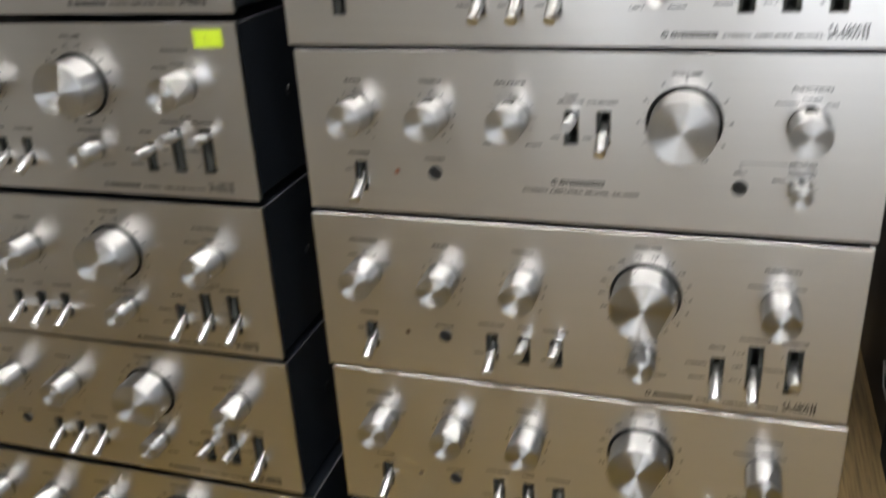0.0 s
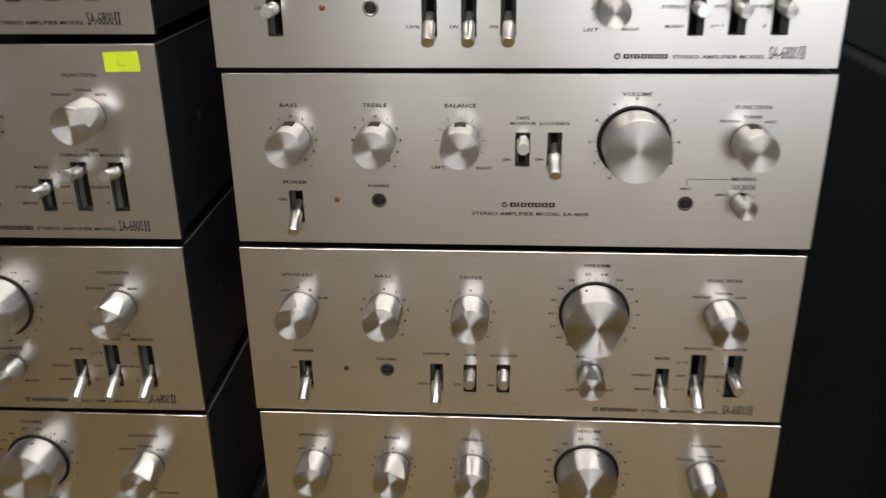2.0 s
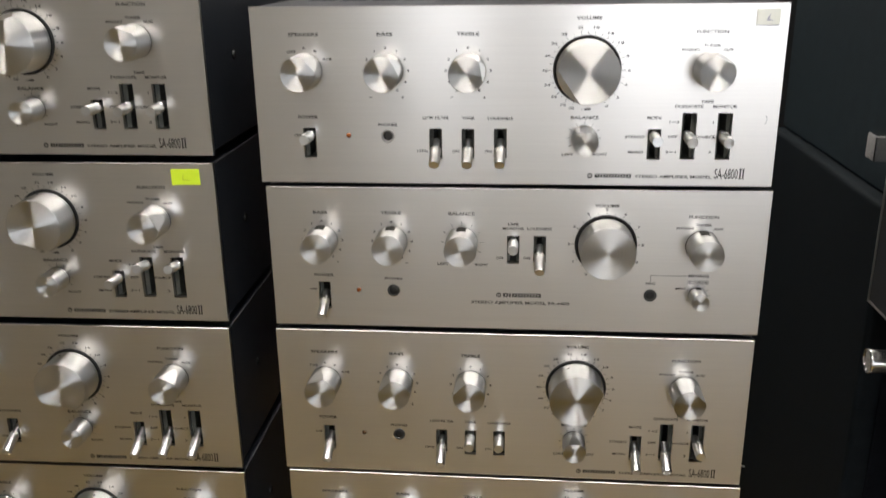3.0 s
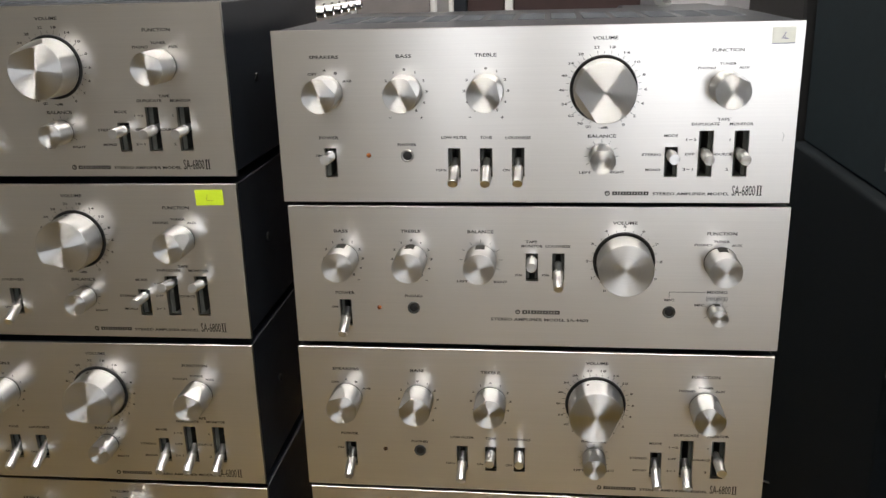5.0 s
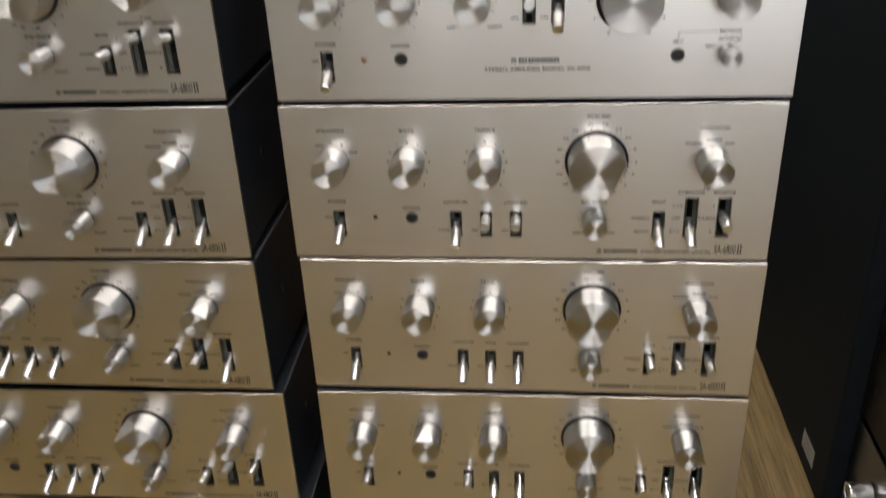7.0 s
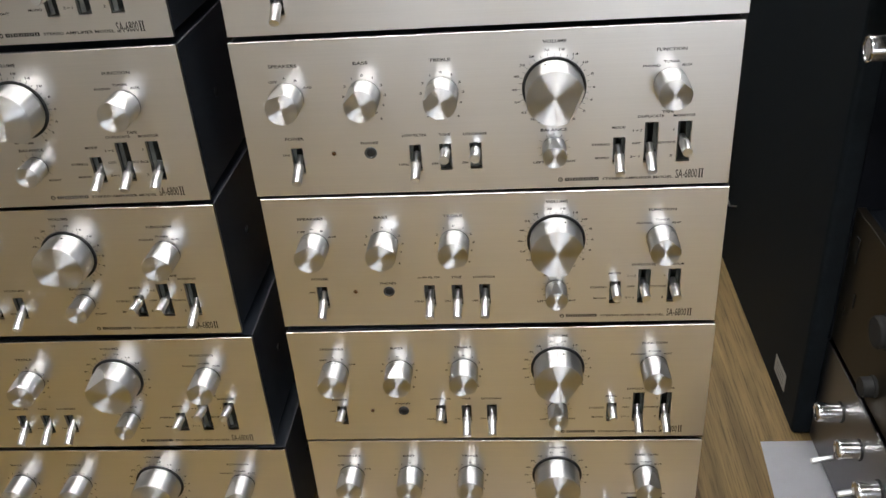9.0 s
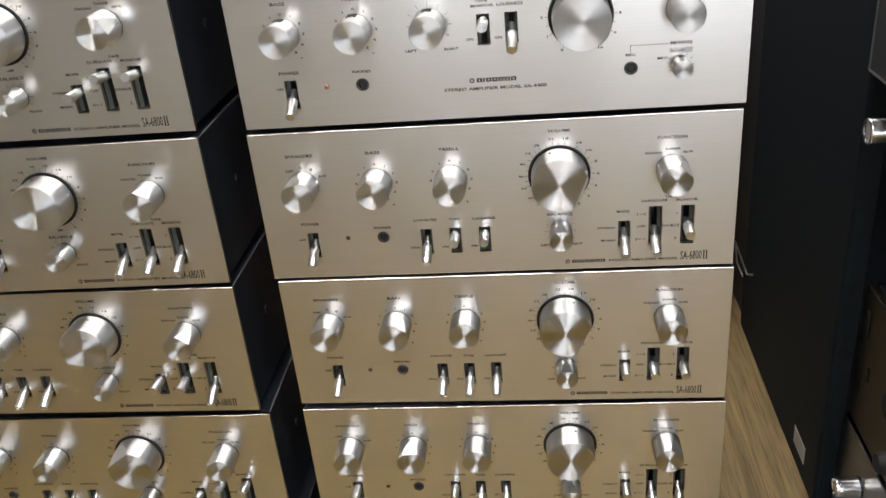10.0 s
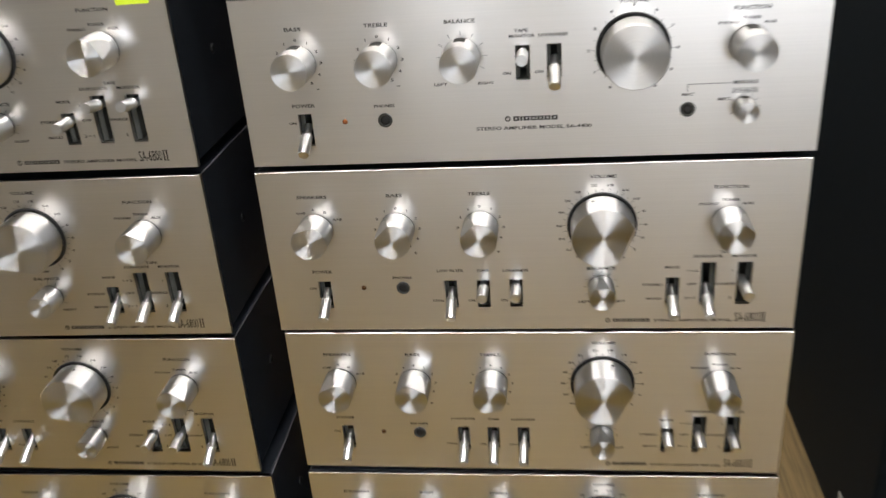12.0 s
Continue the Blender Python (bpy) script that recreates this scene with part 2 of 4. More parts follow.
def lathe(profile, steps=40, cap=True, smooth=True):
    """A body turned about z from (radius, height) pairs, lowest first; the last pair may be on the axis."""
    bm = bmesh.new()
    rings = []
    for r, z in profile:
        if r < 1e-7:
            rings.append([bm.verts.new((0, 0, z))])
        else:
            rings.append([bm.verts.new((r * math.cos(2 * math.pi * k / steps), r * math.sin(2 * math.pi * k / steps), z)) for k in range(steps)])
    for a, b in zip(rings, rings[1:]):
        for k in range(steps):
            j = (k + 1) % steps
            if len(b) == 1:
                f = bm.faces.new((a[k], a[j], b[0]))
            elif len(a) == 1:
                f = bm.faces.new((a[0], b[j], b[k]))
            else:
                f = bm.faces.new((a[k], a[j], b[j], b[k]))
            f.smooth = smooth
    if cap and len(rings[0]) > 1:
        bm.faces.new(rings[0][::-1])
    return bm


def sharpen(bm, degrees=28):
    bm.normal_update()
    for e in bm.edges:
        if len(e.link_faces) == 2 and e.calc_face_angle(0) > radians(degrees):
            e.smooth = False


def knob_mesh(name, r, h, facet, metal):
    """A turned knob along +z with a fine groove round its foot; a slanted flat, if any, meets the end face at that share of the radius, towards +y."""
    g = 0.0034
    bm = lathe([(r * 0.93, 0.0), (r * 0.93, 0.0010), (r, 0.0012), (r, g), (r - 0.0004, g + 0.0001), (r - 0.0004, g + 0.0006), (r, g + 0.0007),
                (r * 0.985, h - 0.0006), (r * 0.962, h), (r * 0.5, h - 0.0002), (r * 0.10, h - 0.0003), (0, h - 0.0003)], 72)
    if facet:
        a, b = Vector((0, r * 1.0, h * 0.30)), Vector((0, r * facet, h))
        along = (b - a).normalized()
        normal = Vector((0, along.z, -along.y))
        cut = bmesh.ops.bisect_plane(bm, geom=bm.verts[:] + bm.edges[:] + bm.faces[:], plane_co=a, plane_no=normal, clear_outer=True)
        rim = [e for e in cut["geom_cut"] if isinstance(e, bmesh.types.BMEdge)]
        if rim:
            for f in bmesh.ops.edgeloop_fill(bm, edges=rim)["faces"]:
                f.smooth = False
                f.material_index = 1
    sharpen(bm, 24)
    return mesh_of(name, bm, metal, FACET)


def glyphs(bm, text, u, v, cap, width=None, y=-0.00012, bold=0.00007):
    """Letters on the plane facing -y, centred at (u, v), with that cap height and total width in metres; bold widens the strokes."""
    cu = bpy.data.curves.new("letters", "FONT")
    cu.body, cu.size, cu.resolution_u, cu.offset = text, 1.0, 2, 0.010
    ob = bpy.data.objects.new("letters", cu)
    scene.collection.objects.link(ob)
    me = bpy.data.meshes.new_from_object(ob.evaluated_get(bpy.context.evaluated_depsgraph_get()))
    bpy.data.objects.remove(ob)
    bpy.data.curves.remove(cu)
    co = np.zeros(len(me.vertices) * 3)
    me.vertices.foreach_get("co", co)
    co = co.reshape(-1, 3)
    if len(co):
        lo, hi = co.min(0), co.max(0)
        sx, sz = width / (hi[0] - lo[0]), cap / 0.69
        for k, (du, dv) in enumerate(((-bold, -bold * 0.6), (bold, bold * 0.6)) if bold else ((0, 0),)):
            added = [bm.verts.new((u + du + (x - (lo[0] + hi[0]) / 2) * sx, y - 0.00004 * k, v + dv + z * sz - cap / 2)) for x, z, _ in co]
            for p in me.polygons:
                try:
                    bm.faces.new([added[i] for i in p.vertices])
                except ValueError:
                    pass
    bpy.data.meshes.remove(me)


def bar(bm, u0, u1, v0, v1, y=-0.00012):
    bm.faces.new([bm.verts.new(p) for p in ((u0, y, v0), (u1, y, v0), (u1, y, v1), (u0, y, v1))])


def tick(bm, cu, cv, angle, r0, r1, wide):
    a = radians(angle)
    d, s = Vector((math.sin(a), 0, math.cos(a))), Vector((math.cos(a), 0, -math.sin(a))) * wide / 2
    o = Vector((cu, -0.00012, cv))
    bm.faces.new([bm.verts.new(o + p) for p in (d * r0 - s, d * r0 + s, d * r1 + s, d * r1 - s)])


def around(cu, cv, angle, r):
    return cu + r * math.sin(radians(angle)), cv + r * math.cos(radians(angle))


def panel_mesh(name, w, h, thick, holes):
    """A face plate from (0, 0, 0) to (w, thick, h), its front at y = 0, with square openings (u0, u1, v0, v1) right through it."""
    e = 0.00028
    us = sorted({0, e, w - e, w, *[q for o in holes for q in o[:2]]})
    vs = sorted({0, e, h - e, h, *[q for o in holes for q in o[2:]]})
    bm = bmesh.new()

    def inside(i, k):
        cu, cv = (us[i] + us[i + 1]) / 2, (vs[k] + vs[k + 1]) / 2
        return any(o[0] < cu < o[1] and o[2] < cv < o[3] for o in holes)

    verts = {}

    def vert(i, k, back):
        key = (i, k, back)
        if key not in verts:
            rim = i in (0, len(us) - 1) or k in (0, len(vs) - 1)
            verts[key] = bm.verts.new((us[i], thick if back else (e if rim else 0.0), vs[k]))
        return verts[key]

    for i in range(len(us) - 1):
        for k in range(len(vs) - 1):
            if inside(i, k):
                continue
            bm.faces.new((vert(i, k, 0), vert(i + 1, k, 0), vert(i + 1, k + 1, 0), vert(i, k + 1, 0)))
            bm.faces.new((vert(i, k, 1), vert(i, k + 1, 1), vert(i + 1, k + 1, 1), vert(i + 1, k, 1)))
            for (a, b), (di, dk) in (((0, 1), (0, -1)), ((1, 2), (1, 0)), ((2, 3), (0, 1)), ((3, 0), (-1, 0))):
                ni, nk = i + di, k + dk
                if 0 <= ni < len(us) - 1 and 0 <= nk < len(vs) - 1 and not inside(ni, nk):
                    continue
                c = [(i, k), (i + 1, k), (i + 1, k + 1), (i, k + 1)]
                p, q = c[a], c[b]
                bm.faces.new((vert(*p, 0), vert(*p, 1), vert(*q, 1), vert(*q, 0)))
    bmesh.ops.recalc_face_normals(bm, faces=bm.faces)
    return mesh_of(name, bm, PANEL)


# ---------------------------------------------------------------- the amplifiers: shared meshes
MM = 0.001
W6, H6, W4, H4, DEEP = 0.420, 0.1433, 0.4208, 0.1272, 0.303
OUT = Matrix.Rotation(radians(90), 4, "X")  # a turned body's +z to the panel's -y

KNOB_MID = knob_mesh("knob", 0.0142, 0.0255, 0.82, KNOB)
KNOB_VOL = knob_mesh("volume_knob", 0.0242, 0.0265, 0.74, KNOB)
KNOB_FUN = knob_mesh("knob", 0.0137, 0.0275, 0.82, KNOB)
KNOB_BAL = knob_mesh("knob", 0.0104, 0.0205, 0.82, KNOB)
KNOB_MID4 = knob_mesh("knob", 0.0137, 0.0260, 0, KNOB_SOFT)
KNOB_VOL4 = knob_mesh("volume_knob", 0.0230, 0.0255, 0, KNOB_SOFT)
KNOB_FUN4 = knob_mesh("knob", 0.0133, 0.0275, 0, KNOB_SOFT)
KNOB_MIX4 = knob_mesh("knob", 0.0077, 0.0165, 0, KNOB_SOFT)


def notch_mesh(r, half, z0, z1):
    """A dark curved patch on a knob's side, at its +y, as a pointer."""
    bm = bmesh.new()
    rows = []
    for k in range(7):
        a = radians(-half + 2 * half * k / 6)
        rows.append([bm.verts.new((q * math.sin(a), q * math.cos(a), z)) for q, z in ((r - 0.0008, z0), (r + 0.00015, z0 + 0.0002), (r + 0.00015, z1 - 0.0002), (r - 0.0008, z1))])
    for p, q in zip(rows, rows[1:]):
        for k in range(3):
            bm.faces.new((p[k], q[k], q[k + 1], p[k + 1]))
    for end in (rows[0], rows[-1]):
        bm.faces.new(end)
    bmesh.ops.recalc_face_normals(bm, faces=bm.faces)
    return mesh_of("pointer", bm, POINTER)


NOTCH_MID, NOTCH_FUN, NOTCH_MIX = notch_mesh(0.0137, 17, 0.0014, 0.0125), notch_mesh(0.0133, 17, 0.0014, 0.0125), notch_mesh(0.0077, 17, 0.0014, 0.0060)
DOT = mesh_of("index_dot", lathe([(0.0011, 0), (0.0011, 0.0003), (0, 0.0004)], 12), INK)


def ring_mesh(name, r):
    return mesh_of(name, lathe([(r * 1.0, 0.0), (r, 0.0010), (r - 0.0009, 0.0015), (r - 0.0016, 0.0004), (0, 0.0004)], 64), RING)


RING_VOL, RING_VOL4 = ring_mesh("base_ring", 0.0267), ring_mesh("base_ring", 0.0259)
RING_MID, RING_FUN, RING_BAL, RING_MIX = (ring_mesh("base_ring", r) for r in (0.0141, 0.0136, 0.0103, 0.0077))


def lever_mesh():
    bm = lathe([(0.0030, -0.010), (0.0030, 0.0), (0.0041, 0.0003), (0.0044, 0.001), (0.0044, 0.0028), (0.0040, 0.0031), (0.0040, 0.0038), (0.0044, 0.0041),
                (0.0043, 0.0200), (0.0040, 0.0206), (0.0012, 0.0206), (0, 0.0206)], 24)
    sharpen(bm, 30)
    return mesh_of("lever", bm, LEVER_METAL)


LEVER = lever_mesh()
FOOT = mesh_of("foot", lathe([(0.012, 0.0), (0.0135, 0.001), (0.0135, 0.008), (0.012, 0.009), (0, 0.009)], 20), RUBBER)
SCREW = mesh_of("screw", lathe([(0.0042, 0), (0.0042, 0.0008), (0.003, 0.0016), (0.0008, 0.0016), (0, 0.0010)], 16), RING)


def jack_mesh():
    bm = lathe([(0.0055, 0.0), (0.0055, 0.0008), (0.0049, 0.0012), (0.0040, 0.0011), (0.0037, 0.0003)], 28)
    return mesh_of("ferrule", bm, STEEL)


JACK = jack_mesh()
JACK_DARK = JACK.copy()
JACK_DARK.materials[0] = SMOKE
JACK_HOLE = mesh_of("socket", lathe([(0.0037, 0.0), (0.0037, 0.0004), (0.0018, 0.00045), (0, 0.00045)], 24), RING)
LENS = lathe([(0.0021, 0.0), (0.0019, 0.0006), (0.001, 0.0011), (0, 0.0012)], 16)
LENS_RED = mesh_of("indicator_lens", LENS, LED_OFF)
LENS_DARK = LENS_RED.copy()
LENS_DARK.materials[0] = LED_DARK


def well_mesh(w, h):
    """The dark well behind a lever's opening: a ledge on both sides of a deep lengthwise slit."""
    bm = bmesh.new()
    e = 0.00028
    x0, x1, z0, z1, s = -w / 2 - e, w / 2 + e, -h / 2 - e, h / 2 + e, w * 0.24
    outline = [(x0, 0.0041), (x0, 0.0075), (-s, 0.0085), (-s, 0.034), (s, 0.034), (s, 0.0085), (x1, 0.0075), (x1, 0.0041)]
    low = [bm.verts.new((x, y, z0)) for x, y in outline]
    high = [bm.verts.new((x, y, z1)) for x, y in outline]
    for k in range(7):
        bm.faces.new((low[k], low[k + 1], high[k + 1], high[k]))
    for row in (low, high):
        bm.faces.new(row)
    bmesh.ops.recalc_face_normals(bm, faces=bm.faces)
    return mesh_of("slot", bm, HOLE)


WELL_SHORT, WELL_TALL = well_mesh(0.0105, 0.025), well_mesh(0.0115, 0.0375)


def case_mesh(w, h):
    bm = box(0.0008, w - 0.0008, 0.0041, DEEP, 0.0024, h - 0.0006, 0.0022, None, 3)
    bm.normal_update()
    front = max((f for f in bm.faces if f.normal.y < -0.99), key=lambda f: f.calc_area())
    bmesh.ops.delete(bm, geom=[front], context="FACES")  # open behind the panel, for the switches
    return mesh_of("case", bm, CASE)


# switches of the large model: (u, v, tall), in metres
SLOTS6 = {"power": (0.0438, 0.0340, 0), "low": (0.1487, 0.0336, 0), "tone": (0.1752, 0.0335, 0), "loud": (0.2016, 0.0338, 0),
          "mode": (0.3248, 0.0340, 0), "dup": (0.3515, 0.0407, 1), "mon": (0.3790, 0.0407, 1)}
SLOTS4 = {"power": (0.0460, 0.0287, 0), "tape": (0.2113, 0.0734, 0), "loud": (0.2338, 0.0736, 0)}


def hole_of(u, v, tall):
    w, h = (0.0115, 0.0375) if tall else (0.0105, 0.025)
    return (u - w / 2, u + w / 2, v - h / 2, v + h / 2)


PANEL6 = panel_mesh("front_panel", W6, H6, 0.004, [hole_of(*s) for s in SLOTS6.values()])
PANEL4 = panel_mesh("front_panel", W4, H4, 0.004, [hole_of(*s) for s in SLOTS4.values()])
CASE6, CASE4 = case_mesh(W6, H6), case_mesh(W4, H4)

TITLE, SMALL = 0.0026, 0.0020


def words(rows):
    """One flat mesh for each printed word."""
    out = []
    for text, u, v, width, cap in rows:
        bm = bmesh.new()
        glyphs(bm, text, u * MM, v * MM, cap, width * MM, -0.00012, 0.00007 if cap < 0.005 else 0.0)
        out.append(mesh_of("printed_word", bm, INK))
    return out


def tone_scale(bm, cu, cv, r):
    for k in range(-5, 6):
        x, z = around(cu, cv, 30 * k, r)
        glyphs(bm, str(abs(k)), x, z, 0.0019, 0.0005 if abs(k) == 1 else 0.0021)
    bar(bm, cu - 0.0144, cu - 0.0120, cv - 0.0215, cv - 0.0210)
    bar(bm, cu + 0.0119, cu + 0.0143, cv - 0.0217, cv - 0.0212)
    bar(bm, cu + 0.0129, cu + 0.0134, cv - 0.0226, cv - 0.0202)


def maker_mark(bm, u0, u1, v, cap):
    """The maker's mark as plain shapes: a small ring with a fork in it, and a row of seven open blocks."""
    cx = u0 - 0.0040
    for k in range(24):
        tick(bm, cx, v, 15 * k, 0.0012, 0.0021, 0.0006)
    bar(bm, cx - 0.0003, cx + 0.0003, v - 0.0004, v + 0.0011)
    step = (u1 - u0) / 6.5
    q = cap * 0.31
    for k in range(7):
        a = u0 + step * (k - (0.5 if k > 1 else 0))
        b = a + step * (0.32 if k == 1 else 0.86)
        bar(bm, a, b, v + cap / 2 - q, v + cap / 2)
        bar(bm, a, b, v - cap / 2, v - cap / 2 + q)
        bar(bm, a, a + 0.0015, v - cap / 2 + q, v + cap / 2 - q)
        if k != 1:
            bar(bm, b - 0.0014, b, v - cap / 2 + q, v + cap / 2 - q)


def lettering6():
    sheets = words([("SPEAKERS", 43.2, 121.7, 24.4, TITLE), ("BASS", 109.2, 121.6, 12.6, TITLE), ("TREBLE", 175.6, 121.5, 17.6, TITLE),
               ("VOLUME", 269.9, 133.1, 19.4, TITLE), ("FUNCTION", 363.9, 122.3, 24.0, TITLE), ("POWER", 43.3, 55.4, 16.4, TITLE),
               ("PHONES", 109.3, 49.3, 15.4, 0.0022), ("LOW FILTER", 149.0, 55.1, 21.2, 0.0022), ("TONE", 175.4, 54.9, 10.0, 0.0022),
               ("LOUDNESS", 201.6, 54.7, 20.4, 0.0022), ("BALANCE", 269.2, 55.6, 22.4, TITLE), ("MODE", 323.9, 55.6, 11.0, 0.0022),
               ("DUPLICATE", 350.4, 64.8, 21.6, 0.0022), ("MONITOR", 378.0, 64.7, 18.2, 0.0022), ("TAPE", 364.0, 68.5, 9.6, 0.0022),
               ("STEREO", 309.2, 40.2, 15.4, SMALL), ("MONO", 310.7, 27.7, 11.8, SMALL), ("1", 336.2, 52.3, 0.5, SMALL), ("2", 342.6, 52.3, 2.2, SMALL),
               ("OFF", 339.2, 40.5, 7.4, SMALL), ("2", 335.4, 28.1, 2.2, SMALL), ("1", 342.0, 28.1, 0.5, SMALL), ("SOURCE", 364.6, 40.4, 15.0, SMALL),
               ("1", 369.9, 52.1, 0.5, SMALL), ("2", 369.0, 28.0, 2.2, SMALL), ("ON", 33.6, 40.1, 5.6, SMALL), ("15Hz", 137.9, 27.7, 9.0, SMALL),
               ("ON", 165.2, 27.6, 5.6, SMALL), ("ON", 191.8, 27.6, 5.6, SMALL), ("OFF", 32.8, 108.1, 7.6, SMALL), ("A", 43.0, 111.1, 2.6, SMALL),
               ("B", 52.4, 108.7, 2.4, SMALL), ("A+B", 61.6, 102.2, 7.6, SMALL), ("TUNER", 364.4, 111.9, 13.0, SMALL), ("PHONO", 348.6, 108.7, 13.8, SMALL),
               ("AUX", 376.8, 108.7, 8.4, SMALL), ("LEFT", 256.4, 25.5, 9.6, SMALL), ("RIGHT", 282.4, 25.8, 11.6, SMALL),
               ("STEREO AMPLIFIER MODEL", 341.8, 7.7, 60.6, 0.0023), ("SA-6800", 383.4, 10.4, 18.4, 0.0082), ("II", 395.6, 10.4, 3.4, 0.0082)])
    bm = bmesh.new()
    for v in (0.0062, 0.0142):
        bar(bm, 0.3934, 0.3979, v, v + 0.0005)
    bar(bm, 0.3382, 0.3408, 0.0520, 0.0526)
    bar(bm, 0.3372, 0.3398, 0.0278, 0.0284)
    arrows = mesh_of("printed_arrows", bm, INK)
    bm = bmesh.new()
    maker_mark(bm, 0.2789, 0.3088, 0.0080, 0.0031)
    mark = mesh_of("maker_mark", bm, INK)
    scales = []
    for cu in (0.1093, 0.1756):
        bm = bmesh.new()
        tone_scale(bm, cu, 0.0930, 0.0179)
        scales.append(mesh_of("dial_scale", bm, INK))
    bm = bmesh.new()
    marks = (("70", -147), ("62", -130), ("54", -111), ("46", -91), ("40", -71), ("34", -52), ("28", -34), ("22", -10.5), ("18", 11),
             ("14", 32), ("10", 51), ("8", 71), ("6", 91), ("4", 111), ("2", 131), ("0", 150))
    for text, a in marks:
        x, z = around(0.2694, 0.0935, a, 0.0330)
        glyphs(bm, text, x, z, 0.0019, 0.0022 * len(text))
        tick(bm, 0.2694, 0.0935, a, 0.0272, 0.0304, 0.0003)
    for a in (-160, -138, -120, -101, -81, -61, -43, -22, 0, 22, 42, 61, 81, 101, 121, 141):
        tick(bm, 0.2694, 0.0935, a, 0.0272, 0.0296, 0.00028)
    for dx in (-0.0011, 0.0011):
        for k in range(14):
            tick(bm, 0.2581 + dx, 0.0632, 360 * k / 14, 0.0007, 0.0011, 0.0005)
    glyphs(bm, "-dB", 0.2700, 0.0625, 0.0019, 0.0074)
    scales.append(mesh_of("dial_scale", bm, INK))
    bm = bmesh.new()
    for a in range(-120, 121, 30):
        tick(bm, 0.2693, 0.0390, a, 0.0113, 0.0140, 0.0003)
    scales.append(mesh_of("dial_scale", bm, INK))
    return sheets, [mark, arrows] + scales


def lettering4():
    sheets = words([("BASS", 45.9, 104.7, 12.4, TITLE), ("TREBLE", 107.1, 105.0, 17.4, TITLE), ("BALANCE", 167.5, 104.9, 22.0, TITLE),
               ("TAPE", 210.8, 96.3, 9.6, 0.0022), ("MONITOR", 211.3, 92.5, 18.0, 0.0022), ("LOUDNESS", 233.3, 92.5, 20.6, 0.0022),
               ("VOLUME", 288.7, 113.4, 20.0, TITLE), ("FUNCTION", 367.9, 104.6, 24.0, TITLE), ("TUNER", 368.0, 97.8, 13.0, SMALL),
               ("PHONO", 353.3, 94.8, 14.0, SMALL), ("AUX", 380.4, 94.5, 8.4, SMALL), ("POWER", 46.2, 47.6, 17.4, TITLE), ("PHONES", 107.8, 45.4, 15.4, 0.0022),
               ("ON", 36.0, 34.2, 5.6, SMALL), ("ON", 199.8, 66.1, 5.8, SMALL), ("ON", 222.9, 66.4, 5.8, SMALL), ("LEFT", 151.3, 59.8, 9.6, SMALL),
               ("RIGHT", 184.4, 59.6, 11.4, SMALL), ("MIC", 328.0, 45.4, 8.0, SMALL), ("MIXING", 367.3, 53.0, 16.6, TITLE), ("SOURCE", 367.3, 47.0, 15.4, SMALL),
               ("MIC", 353.2, 41.2, 8.0, SMALL), ("STEREO AMPLIFIER MODEL SA-4400", 218.0, 25.0, 84.6, 0.0026)])
    bm = bmesh.new()
    for u0, u1, v0, v1 in ((0.3276, 0.3280, 0.0475, 0.0528), (0.3276, 0.3575, 0.0525, 0.0529), (0.3586, 0.3760, 0.0485, 0.0488),
                           (0.3586, 0.3760, 0.0452, 0.0455), (0.3586, 0.3589, 0.0452, 0.0488), (0.3757, 0.3760, 0.0452, 0.0488)):
        bar(bm, u0, u1, v0, v1)
    lines = mesh_of("printed_lines", bm, INK)
    bm = bmesh.new()
    maker_mark(bm, 0.2032, 0.2363, 0.0320, 0.0034)
    mark = mesh_of("maker_mark", bm, INK)
    scales = []
    for cu in (0.0466, 0.1072):
        bm = bmesh.new()
        for k in range(-5, 6):
            x, z = around(cu, 0.0797, 30 * k, 0.0172)
            glyphs(bm, str(abs(k)), x, z, 0.0019, 0.0005 if abs(k) == 1 else 0.0021)
        bar(bm, cu + 0.0115, cu + 0.0137, 0.0598, 0.0603)
        scales.append(mesh_of("dial_scale", bm, INK))
    bm = bmesh.new()
    for a in range(-120, 121, 30):
        tick(bm, 0.1676, 0.0797, a, 0.0152, 0.0186, 0.0003)
    scales.append(mesh_of("dial_scale", bm, INK))
    bm = bmesh.new()
    for k in range(11):
        a = -150 + 30 * k
        x, z = around(0.2888, 0.0796, a, 0.0308)
        glyphs(bm, str(k), x, z, 0.0019, {1: 0.0005, 10: 0.0036}.get(k, 0.0022))
        tick(bm, 0.2888, 0.0796, a, 0.0262, 0.0288, 0.0003)
        if k < 10:
            tick(bm, 0.2888, 0.0796, a + 15, 0.0262, 0.0280, 0.0003)
    scales.append(mesh_of("dial_scale", bm, INK))
    bm = bmesh.new()
    for a in (-120, -60, 0, 30, 60, 90, 120):
        tick(bm, 0.3674, 0.0352, a, 0.0084, 0.0108, 0.0003)
    scales.append(mesh_of("dial_scale", bm, INK))
    return sheets, [mark, lines] + scales


def put_print(amp, sheets):
    for me in sheets[0]:
        tagged(part("printed_word", me, None, amp), kind="stuff")
    for me in sheets[1]:
        tagged(part(me.name.split(".")[0], me, None, amp), kind="stuff")


TEXT6, TEXT4 = lettering6(), lettering4()
VENT_SLOT = mesh_of("vent", box(-0.0118, 0.0118, 0.0, 0.105, -0.0006, 0.0004, 0.0003), VENT)


